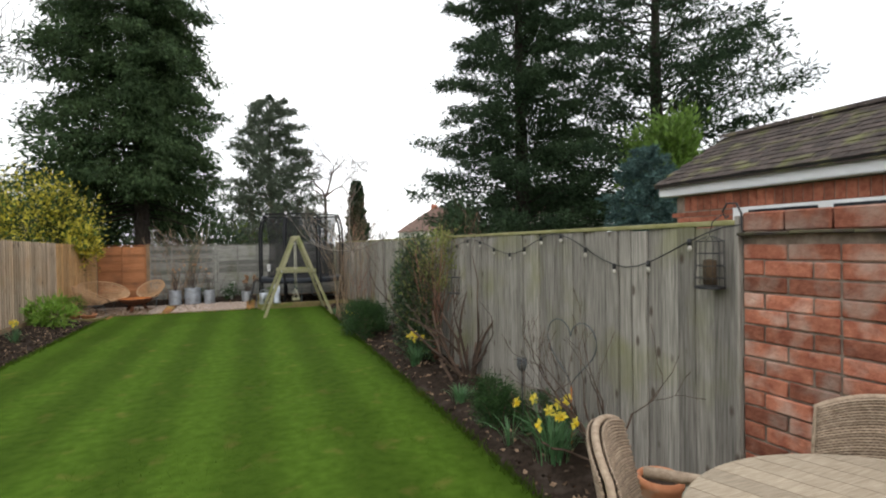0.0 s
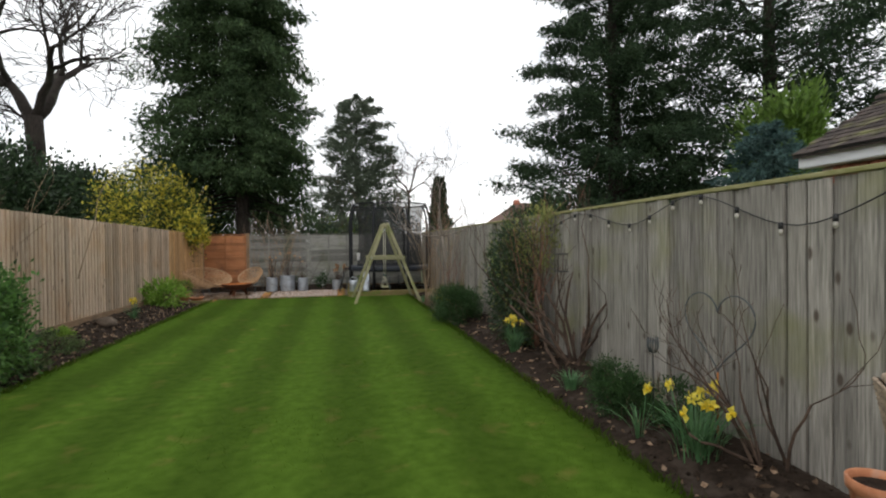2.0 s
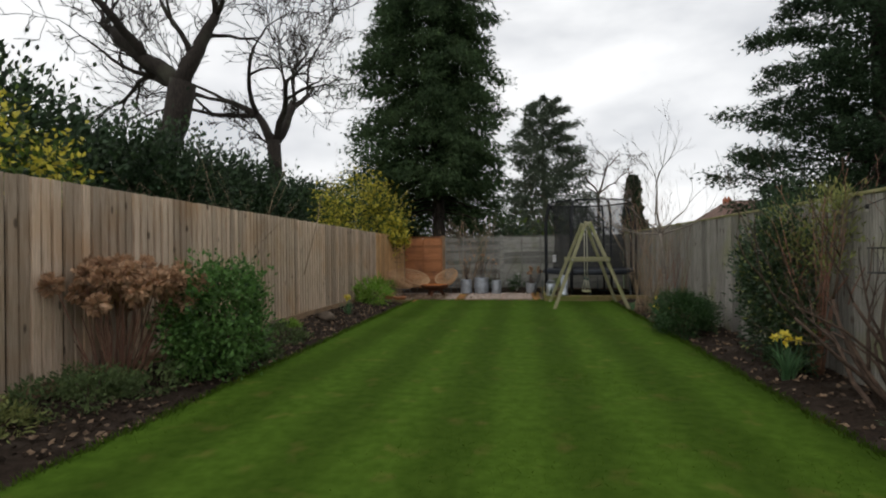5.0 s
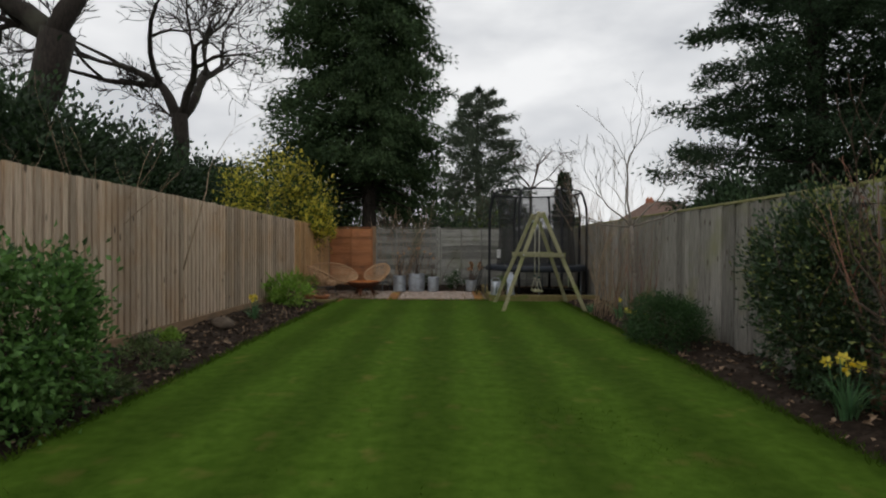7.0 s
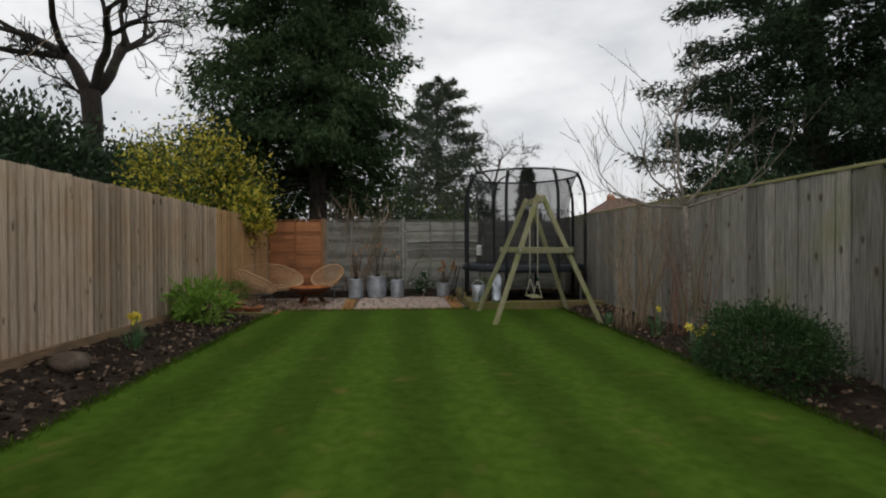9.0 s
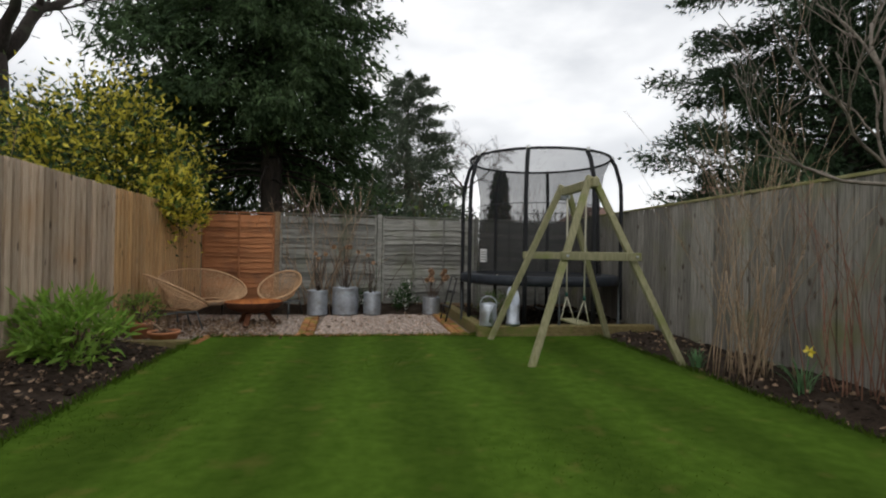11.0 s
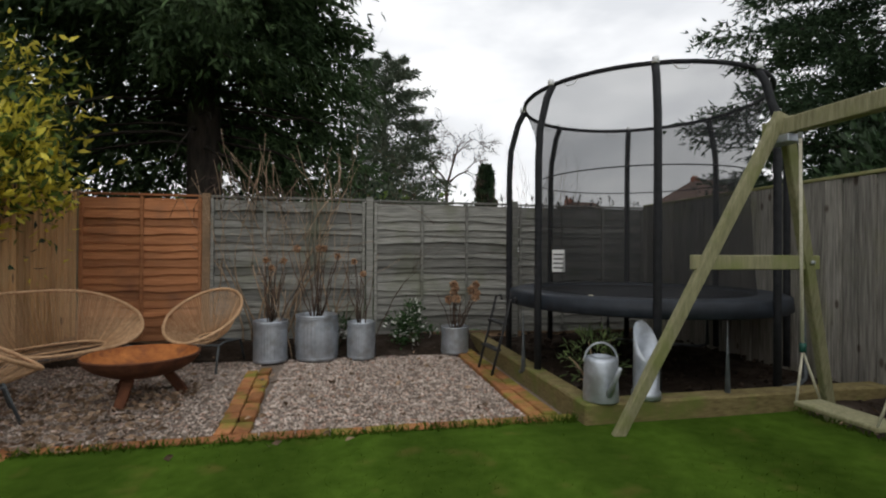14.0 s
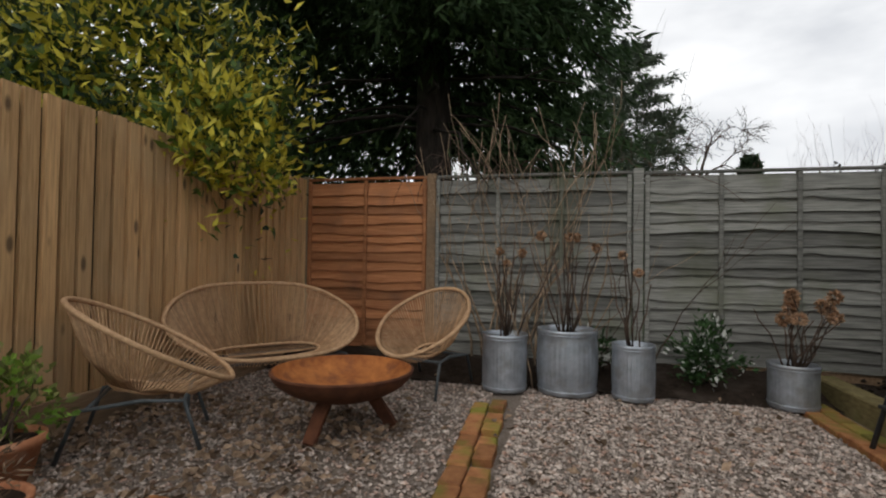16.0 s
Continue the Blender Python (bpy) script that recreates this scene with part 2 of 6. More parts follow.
M["rope"] = mat("hemp_rope", (0.42, 0.40, 0.30), (0.60, 0.57, 0.45), 60, 0.9, 0.4)
M["plastic_green"] = mat("green_plastic", (0.01, 0.06, 0.045), (0.015, 0.08, 0.06), 9, 0.4)
M["paper"] = mat("printed_label", (0.70, 0.70, 0.70), (0.78, 0.78, 0.78), 9, 0.6)
M["ink"] = mat("ink", (0.10, 0.10, 0.10), (0.14, 0.14, 0.14), 9, 0.6)
M["bulb"] = mat("bulb_glass", (0.34, 0.33, 0.28), (0.46, 0.44, 0.38), 9, 0.12, spec=0.7)
M["bark"] = mat("bark", (0.040, 0.028, 0.020), (0.105, 0.078, 0.058), 9, 0.95, 1.0, stretch=(3, 3, 0.5), stain=(0.09, 0.085, 0.05))
M["bark_oak"] = mat("oak_bark", (0.017, 0.013, 0.011), (0.042, 0.033, 0.027), 7, 0.95, 1.0, stretch=(3, 3, 0.6), stain=(0.050, 0.048, 0.034))
M["bark_pale"] = mat("pale_bark", (0.13, 0.11, 0.09), (0.25, 0.215, 0.18), 9, 0.9, 0.5, stretch=(2, 2, 3), stain=(0.10, 0.08, 0.065), stain_scale=6)
M["twig"] = mat("brown_twig", (0.050, 0.034, 0.026), (0.125, 0.085, 0.062), 14, 0.9, 0.4, island=0.3)
M["twig_pale"] = mat("pale_twig", (0.22, 0.155, 0.10), (0.38, 0.28, 0.19), 14, 0.9, 0.4, island=0.3)
M["twig_red"] = mat("reddish_twig", (0.15, 0.07, 0.05), (0.28, 0.15, 0.10), 14, 0.9, 0.4, island=0.3)
M["conifer"] = mat("conifer_spray", (0.030, 0.058, 0.026), (0.076, 0.120, 0.048), 1.6, 0.8, island=0.55, spec=0.2, through=0.2)
M["conifer_b"] = mat("cypress_spray", (0.022, 0.043, 0.023), (0.050, 0.082, 0.038), 1.2, 0.8, island=0.55, spec=0.2, through=0.2)
M["cedar"] = mat("cedar_spray", (0.065, 0.090, 0.060), (0.125, 0.150, 0.105), 1.0, 0.85, island=0.5, spec=0.2, through=0.2)
M["blue_fir"] = mat("blue_spruce", (0.045, 0.090, 0.085), (0.10, 0.165, 0.15), 3, 0.85, island=0.5, spec=0.2, through=0.2)
M["hedge"] = mat("evergreen_leaf", (0.018, 0.040, 0.018), (0.050, 0.085, 0.034), 1.5, 0.6, island=0.6, spec=0.35, through=0.15)
M["laurel"] = mat("bright_leaf", (0.075, 0.145, 0.022), (0.15, 0.24, 0.045), 3, 0.55, island=0.4, spec=0.35, through=0.3)
M["gold"] = mat("gold_leaf", (0.48, 0.42, 0.035), (0.74, 0.64, 0.10), 3, 0.55, island=0.35, spec=0.35, through=0.3)
M["gold_green"] = mat("green_leaf", (0.05, 0.10, 0.018), (0.14, 0.19, 0.03), 3, 0.55, island=0.4, spec=0.35, through=0.25)
M["shrub"] = mat("shrub_leaf", (0.060, 0.140, 0.030), (0.13, 0.25, 0.064), 5, 0.6, island=0.4, spec=0.3, through=0.3)
M["box"] = mat("box_leaf", (0.018, 0.050, 0.014), (0.045, 0.095, 0.026), 9, 0.6, island=0.5, spec=0.3, through=0.2)
M["ivy"] = mat("climber_leaf", (0.020, 0.044, 0.018), (0.050, 0.085, 0.034), 5, 0.45, island=0.5, spec=0.4, through=0.2)
M["bud"] = mat("bud_leaf", (0.14, 0.17, 0.05), (0.26, 0.27, 0.09), 5, 0.6, island=0.4, through=0.3)
M["fern"] = mat("bright_fern", (0.15, 0.30, 0.035), (0.28, 0.42, 0.075), 5, 0.6, island=0.35, through=0.35)
M["sedum"] = mat("low_plant", (0.060, 0.100, 0.035), (0.145, 0.190, 0.070), 8, 0.7, island=0.45, through=0.25)
M["blade"] = mat("daffodil_leaf", (0.060, 0.150, 0.060), (0.13, 0.25, 0.11), 6, 0.5, island=0.3, spec=0.35, through=0.3)
M["petal"] = mat("daffodil_petal", (0.82, 0.66, 0.05), (0.88, 0.76, 0.16), 20, 0.6, island=0.12, through=0.35)
M["trumpet"] = mat("daffodil_trumpet", (0.82, 0.60, 0.03), (0.86, 0.66, 0.05), 20, 0.6, through=0.3)
M["white_petal"] = mat("white_petal", (0.70, 0.72, 0.66), (0.80, 0.80, 0.76), 20, 0.6, through=0.3)
M["dry_flower"] = mat("dried_flowerhead", (0.32, 0.18, 0.10), (0.56, 0.37, 0.235), 14, 0.9, island=0.4, through=0.25)
M["stone"] = mat("gravel_stone", (0.25, 0.195, 0.160), (0.54, 0.46, 0.40), 12, 0.85, 0.3, island=0.55, stain=(0.36, 0.22, 0.16), stain_scale=18)
M["gravel_bed"] = mat("gravel_bed", (0.14, 0.105, 0.08), (0.28, 0.23, 0.19), 60, 0.95, 0.9, stain=(0.10, 0.07, 0.05), stain_scale=3.5, stain_at=(0.58, 0.75))
M["rock"] = mat("garden_rock", (0.07, 0.052, 0.038), (0.15, 0.115, 0.085), 9, 0.9, 0.8)
M["seed"] = mat("bird_seed", (0.05, 0.034, 0.02), (0.10, 0.07, 0.04), 60, 0.9, 0.8)


def net_material():
    m = bpy.data.materials.new("black_netting")
    m.use_nodes = True
    n, l = m.node_tree.nodes, m.node_tree.links
    b = n["Principled BSDF"]
    b.inputs["Base Color"].default_value = (0.012, 0.013, 0.015, 1)
    b.inputs["Roughness"].default_value = 0.8
    tr = n.new("ShaderNodeBsdfTransparent")
    nz = n.new("ShaderNodeTexNoise")
    nz.inputs["Scale"].default_value = 2.0
    mr = n.new("ShaderNodeMapRange")
    mr.inputs["To Min"].default_value, mr.inputs["To Max"].default_value = 0.43, 0.51
    l.new(nz.outputs["Fac"], mr.inputs["Value"])
    ms = n.new("ShaderNodeMixShader")
    l.new(mr.outputs[0], ms.inputs[0])
    l.new(tr.outputs[0], ms.inputs[1])
    l.new(b.outputs[0], ms.inputs[2])
    l.new(ms.outputs[0], n["Material Output"].inputs["Surface"])
    return m


M["net"] = net_material()

add_knots(M["board_new"])
add_knots(M["board_gold"])
add_knots(M["board_grey"], (7, 7, 3.4), 0.085)

# ---- mesh helpers ----
rng = np.random.default_rng(7)


def mesh_of(name, verts, faces, material, smooth=False):
    me = bpy.data.meshes.new(name)
    me.from_pydata(verts, [], faces)
    me.materials.append(M[material])
    if smooth:
        me.polygons.foreach_set("use_smooth", np.ones(len(me.polygons), dtype=bool))
    me.update()
    return me


def put(name, me, parent=None, label="", m=None):
    ob = new(name, me)
    if parent is not None:
        ob.parent = parent
    if m is not None:
        ob.matrix_basis = m
    if label:
        ob["label"] = label
    return ob


def part(name, bm, material, parent, label="", smooth=False):
    me = bpy.data.meshes.new(name)
    bm.to_mesh(me)
    bm.free()
    me.materials.append(M[material])
    if smooth:
        me.polygons.foreach_set("use_smooth", np.ones(len(me.polygons), dtype=bool))
    return put(name, me, parent, label)


def thing(name, label, category, m=None, group="", kind=""):
    ob = new(name)
    ob.empty_display_size = 0.1
    if m is not None:
        ob.matrix_basis = m
    return tagged(ob, label, category, group, kind)


def box_bm(x0, x1, y0, y1, z0, z1, bevel=0.0, bm=None):
    own = bmesh.new()
    bmesh.ops.create_cube(own, size=1, matrix=Matrix.Translation(((x0 + x1) / 2, (y0 + y1) / 2, (z0 + z1) / 2)) @ Matrix.Diagonal((x1 - x0, y1 - y0, z1 - z0, 1)))
    if bevel:
        bmesh.ops.bevel(own, geom=own.edges[:], offset=bevel, segments=1, affect="EDGES")
    return own


def box_mesh(name, size, material, bevel=0.004):
    bm = box_bm(-size[0] / 2, size[0] / 2, -size[1] / 2, size[1] / 2, 0, size[2], bevel)
    me = bpy.data.meshes.new(name)
    bm.to_mesh(me)
    bm.free()
    me.materials.append(M[material])
    return me


def tube_data(lines, sides=6, closed=False):
    """Tubes along polylines: a list of (points, radii)."""
    V, F, base = [], [], 0
    for pts, rad in lines:
        p = np.asarray(pts, float)
        k = len(p)
        r = np.broadcast_to(np.asarray(rad, float), (k,))
        if closed:
            d = np.roll(p, -1, 0) - np.roll(p, 1, 0)
        else:
            d = np.gradient(p, axis=0)
        d /= np.linalg.norm(d, axis=1)[:, None] + 1e-9
        up = np.array([0.0, 0.0, 1.0]) if abs(d[:, 2]).mean() < 0.8 else np.array([1.0, 0.13, 0.0])
        a = np.cross(d, up)
        a /= np.linalg.norm(a, axis=1)[:, None] + 1e-9
        b = np.cross(d, a)
        ang = np.arange(sides) * 2 * math.pi / sides
        ring = p[:, None] + r[:, None, None] * (a[:, None] * np.cos(ang)[None, :, None] + b[:, None] * np.sin(ang)[None, :, None])
        V.append(ring.reshape(-1, 3))
        n_seg = k if closed else k - 1
        for i in range(n_seg):
            j = (i + 1) % k
            for s in range(sides):
                t = (s + 1) % sides
                F.append((base + i * sides + s, base + i * sides + t, base + j * sides + t, base + j * sides + s))
        if not closed and sides > 3:
            F.append(tuple(base + s for s in range(sides))[::-1])
            F.append(tuple(base + (k - 1) * sides + s for s in range(sides)))
        base += k * sides
    return np.concatenate(V), F


def tubes(name, lines, material, parent=None, sides=6, closed=False, label="", smooth=True):
    v, f = tube_data(lines, sides, closed)
    return put(name, mesh_of(name, v.tolist(), f, material, smooth), parent, label)


def leaf_mesh(name, pos, dirs, length, width, material, fold=0.25):
    """Pointed leaves, each two folded triangles, from pos along dirs."""
    n = len(pos)
    d = dirs / (np.linalg.norm(dirs, axis=1)[:, None] + 1e-9)
    rnd = rng.normal(size=(n, 3))
    s = np.cross(d, rnd)
    s /= np.linalg.norm(s, axis=1)[:, None] + 1e-9
    u = np.cross(s, d)
    L = np.broadcast_to(length, (n,))[:, None]
    W = np.broadcast_to(width, (n,))[:, None]
    mid = pos + d * L * 0.45
    v = np.stack([pos, mid + s * W * 0.5 + u * W * fold, pos + d * L, mid - s * W * 0.5 + u * W * fold], 1).reshape(-1, 3)
    i = np.arange(n)[:, None] * 4
    f = np.concatenate([i + np.array([[0, 1, 2]]), i + np.array([[0, 2, 3]])], 1).reshape(-1, 3)
    me = bpy.data.meshes.new(name)
    me.vertices.add(len(v))
    me.vertices.foreach_set("co", v.ravel())
    me.loops.add(f.size)
    me.loops.foreach_set("vertex_index", f.ravel().astype(np.int32))
    me.polygons.add(len(f))
    me.polygons.foreach_set("loop_start", np.arange(0, f.size, 3, dtype=np.int32))
    me.polygons.foreach_set("loop_total", np.full(len(f), 3, dtype=np.int32))
    me.update(calc_edges=True)
    me.materials.append(M[material])
    return me


def lathe_data(profile, seg=32, flute=0.0, flutes=0, flute_from=0, flute_to=99):
    V, F = [], []
    for k, (r, z) in enumerate(profile):
        for s in range(seg):
            a = 2 * math.pi * s / seg
            rr = r * (1 + flute * math.cos(a * flutes)) if flutes and flute_from <= k <= flute_to else r
            V.append((rr * math.cos(a), rr * math.sin(a), z))
    for k in range(len(profile) - 1):
        for s in range(seg):
            t = (s + 1) % seg
            F.append((k * seg + s, k * seg + t, (k + 1) * seg + t, (k + 1) * seg + s))
    return V, F


def lathe(name, profile, material, parent, seg=32, label="", flute=0.0, flutes=0, flute_from=0, flute_to=99, m=None):
    v, f = lathe_data(profile, seg, flute, flutes, flute_from, flute_to)
    return put(name, mesh_of(name, v, f, material, True), parent, label, m)


def sheet(name, x0, x1, y0, y1, step, height, material, parent=None, edge=None):
    nx, ny = max(2, int((x1 - x0) / step) + 1), max(2, int((y1 - y0) / step) + 1)
    V, F = [], []
    for j in range(ny):
        for i in range(nx):
            x, y = x0 + (x1 - x0) * i / (nx - 1), y0 + (y1 - y0) * j / (ny - 1)
            V.append((x, y, height(x, y)))
    for j in range(ny - 1):
        for i in range(nx - 1):
            a = j * nx + i
            F.append((a, a + 1, a + nx + 1, a + nx))
    return put(name, mesh_of(name, V, F, material, True), parent)


def grow(start, way, length, radius, depth, spread=0.6, up=0.25, kids=(2, 4), seg=5, shrink=0.66, wobble=0.16, r_end=0.5):
    """Branch polylines by repeated forking."""
    out = []
    p = np.array(start, float)
    d = np.array(way, float)
    d /= np.linalg.norm(d)
    pts, rad = [p.copy()], [radius]
    for i in range(seg):
        d = d + rng.normal(size=3) * wobble + np.array([0, 0, up * 0.12])
        d /= np.linalg.norm(d)
        p = p + d * length / seg
        pts.append(p.copy())
        rad.append(radius * (1 - (1 - r_end) * (i + 1) / seg))
    out.append((np.array(pts), np.array(rad)))
    if depth > 0:
        for k in range(int(rng.integers(kids[0], kids[1] + 1))):
            at = int(rng.integers(max(1, seg // 2), seg + 1)) if k else seg
            side = rng.normal(size=3)
            side -= d * side.dot(d)
            side /= np.linalg.norm(side) + 1e-9
            nd = d + side * spread * (0.6 + 0.8 * rng.random()) + np.array([0, 0, up])
            out += grow(pts[at], nd, length * shrink * (0.75 + 0.5 * rng.random()), rad[at] * 0.72, depth - 1, spread, up, kids, max(3, seg - 1), shrink, wobble, r_end)
    return out


FENCE_R = lambda y: 3.47 + 0.009 * (y - 1.4)
FENCE_L = lambda y: -3.94 + 0.0262 * y
FENCE_L_TOP = lambda y: 2.12 - 0.0185 * y
BACK_Y = 17.20

# ---- ground ----
def rough_z(x, y, a, s):
    return a * noise.noise(Vector((x * s, y * s, 3.3)))


ground = put("ground", mesh_of("ground", [(-400, -200, -0.12), (400, -200, -0.12), (400, 600, -0.12), (-400, 600, -0.12)], [(0, 1, 2, 3)], "field"))
tagged(ground, "rough green ground stretching away beyond the fences", "ground", kind="structure")
lawn = sheet("lawn", -2.47, 2.66, -0.44, 14.04, 0.16, lambda x, y: 0.012 + rough_z(x, y, 0.012, 0.9), "turf")
tagged(lawn, "mown green lawn with pale and dark stripes", "lawn", kind="structure")


def soil_left(x, y):
    u = (-2.45 - x) / 2.0
    return -0.03 + 0.13 * max(0, min(1, u * 2.2)) + rough_z(x, y, 0.05, 2.6) + rough_z(x, y, 0.025, 9)


def soil_right(x, y):
    u = (x - 2.64) / 0.9
    return -0.03 + 0.10 * max(0, min(1, u * 2.2)) + rough_z(x, y, 0.04, 2.6) + rough_z(x, y, 0.022, 9)


bed_l = sheet("ground_bed", -4.02, -2.43, -0.4, 13.62, 0.09, soil_left, "soil")
tagged(bed_l, "dark crumbly soil bed along the new fence", "flower bed", kind="structure")
bed_r = sheet("ground_bed", 2.62, 3.85, 1.55, 14.0, 0.08, soil_right, "soil")
tagged(bed_r, "dark soil bed along the weathered fence", "flower bed", kind="structure")
patio_base = thing("patio_base", "raised patio edge of weathered stone", "patio", kind="structure")
part("plinth", box_bm(2.58, 3.8, -6, 1.76, -0.10, 0.225, 0.01), "mortar", patio_base)
part("plinth", box_bm(-4.7, 2.62, -6, -0.42, -0.10, 0.225, 0.01), "mortar", patio_base)
gravel_base = sheet("gravel_base", -4.0, 1.06, 13.6, 17.5, 0.2, lambda x, y: -0.02 + rough_z(x, y, 0.01, 2), "gravel_bed")
tagged(gravel_base, "fine stone bed beneath the gravel seating area", "gravel", kind="structure")
bed_back = sheet("ground_bed", -3.9, 1.1, 16.42, 17.5, 0.1, lambda x, y: 0.0 + 0.10 * min(1, max(0, (y - 16.45) * 2.5)) + rough_z(x, y, 0.04, 4), "soil")
tagged(bed_back, "strip of dark soil along the foot of the lap fence", "flower bed", kind="structure")
bed_tramp = sheet("ground_bed", 1.05, 3.75, 14.0, 17.5, 0.1, lambda x, y: 0.06 + rough_z(x, y, 0.05, 3) + rough_z(x, y, 0.02, 9), "soil")
tagged(bed_tramp, "dark bark-strewn soil beneath the trampoline", "flower bed", kind="structure")


def blades():
    """Short grass blades, dense along the walked line."""
    n = 60000
    y = -0.3 + 14.3 * rng.random(n) ** 1.0
    x = -2.5 + 5.2 * rng.random(n)
    pos = np.stack([x, y, np.full(n, 0.004)], 1)
    lean = np.sin(x * 2 * math.pi / 0.92) * 0.5
    d = np.stack([rng.normal(0, 0.9, n), rng.normal(0, 0.9, n) + lean, np.full(n, 0.8)], 1)
    me = leaf_mesh("grass", pos, d, 0.011 + 0.010 * rng.random(n), 0.006, "grass")
    return tagged(put("grass", me), "short mown grass blades covering the lawn", "grass", kind="stuff")


blades()


def edge_tufts():
    n = 9000
    side = rng.random(n) < 0.5
    y = 0.0 + 14.0 * rng.random(n)
    x = np.where(side, -2.47 + rng.normal(0, 0.03, n), 2.66 + rng.normal(0, 0.03, n))
    m = int(n * 0.2)
    x[:m], y[:m] = -2.4 + 6.0 * rng.random(m), 14.03 + rng.normal(0, 0.02, m)
    d = np.stack([rng.normal(0, 0.6, n), rng.normal(0, 0.5, n), np.full(n, 1.0)], 1)
    me = leaf_mesh("grass_edge", np.stack([x, y, np.full(n, -0.01)], 1), d, 0.05 + 0.05 * rng.random(n), 0.008, "grass")
    tagged(put("grass_edge", me), "longer ragged grass along the lawn edges", "grass", kind="stuff")


edge_tufts()


def scatter_clods(name, n, xs, ys, hz, size, material, label, category):
    V, F, base = [], [], 0
    oct_v = np.array([(1, 0, 0), (0, 1, 0), (-1, 0, 0), (0, -1, 0), (0, 0, 1), (0, 0, -1)], float)
    oct_f = [(0, 1, 4), (1, 2, 4), (2, 3, 4), (3, 0, 4), (1, 0, 5), (2, 1, 5), (3, 2, 5), (0, 3, 5)]
    for _ in range(n):
        x, y = xs[0] + (xs[1] - xs[0]) * rng.random(), ys[0] + (ys[1] - ys[0]) * rng.random()
        s = size[0] + (size[1] - size[0]) * rng.random() ** 2
        a = rng.random() * 6.28
        v = oct_v * (1 + 0.35 * rng.normal(size=(6, 3))) * s * np.array([1, 0.75, 0.6])
        c, q = math.cos(a), math.sin(a)
        v = np.stack([v[:, 0] * c - v[:, 1] * q + x, v[:, 0] * q + v[:, 1] * c + y, v[:, 2] + hz(x, y) + s * 0.25], 1)
        V.append(v)
        F += [tuple(base + i for i in f) for f in oct_f]
        base += 6
    return tagged(put(name, mesh_of(name, np.concatenate(V).tolist(), F, material)), label, category, kind="stuff")


scatter_clods("soil_clods", 3200, (-3.72, -2.5), (1, 13.5), soil_left, (0.008, 0.04), "clod", "loose dark soil clods scattered over the bed", "soil")
scatter_clods("soil_clods", 1700, (2.7, 3.6), (1.6, 13.8), soil_right, (0.006, 0.03), "clod", "loose dark soil crumbs scattered over the bed", "soil")
scatter_clods("bark_chips", 900, (1.15, 3.6), (14.15, 17.2), lambda x, y: 0.07, (0.012, 0.04), "clod", "dark bark chips under the trampoline", "bark chips")
scatter_clods("gravel", 19000, (-1.15, 0.70), (14.17, 16.62), lambda x, y: -0.012, (0.007, 0.017), "stone", "loose pale pinkish gravel between brick edgings", "gravel")
scatter_clods("gravel", 12000, (-3.5, -1.37), (14.17, 16.5), lambda x, y: -0.012, (0.007, 0.017), "stone", "loose pale gravel under the woven seats", "gravel")
scatter_clods("gravel", 2800, (-3.52, -2.5), (13.62, 14.2), lambda x, y: -0.012, (0.007, 0.017), "stone", "loose gravel beside the terracotta pots", "gravel")


def litter(n, xs, ys, hz, label):
    x, y = xs[0] + (xs[1] - xs[0]) * rng.random(n), ys[0] + (ys[1] - ys[0]) * rng.random(n)
    z = np.array([hz(a, b) + 0.015 for a, b in zip(x, y)])
    d = np.stack([rng.normal(size=n), rng.normal(size=n), rng.normal(0, 0.25, n)], 1)
    me = leaf_mesh("leaf_litter", np.stack([x, y, z], 1), d, 0.03 + 0.05 * rng.random(n), 0.025 + 0.02 * rng.random(n), "litter")
    tagged(put("leaf_litter", me), label, "dead leaves", kind="stuff")


litter(1300, (-3.7, -2.5), (2, 13.5), soil_left, "curled dead leaves lying on the soil")
litter(700, (2.66, 3.6), (1.6, 13.8), soil_right, "pale dead leaves along the bed edge")
litter(170, (-3.6, 0.6), (13.8, 17.3), lambda x, y: 0.02, "brown dead leaves on the gravel")
litter(900, (-3.6, -1.7), (14.0, 15.5), lambda x, y: 0.02, "drift of dark wet leaves by the woven chairs")

# ---- fences ----


def wall_thing(name, label, m=None):
    return thing(name, label, "fence", m, kind="structure")


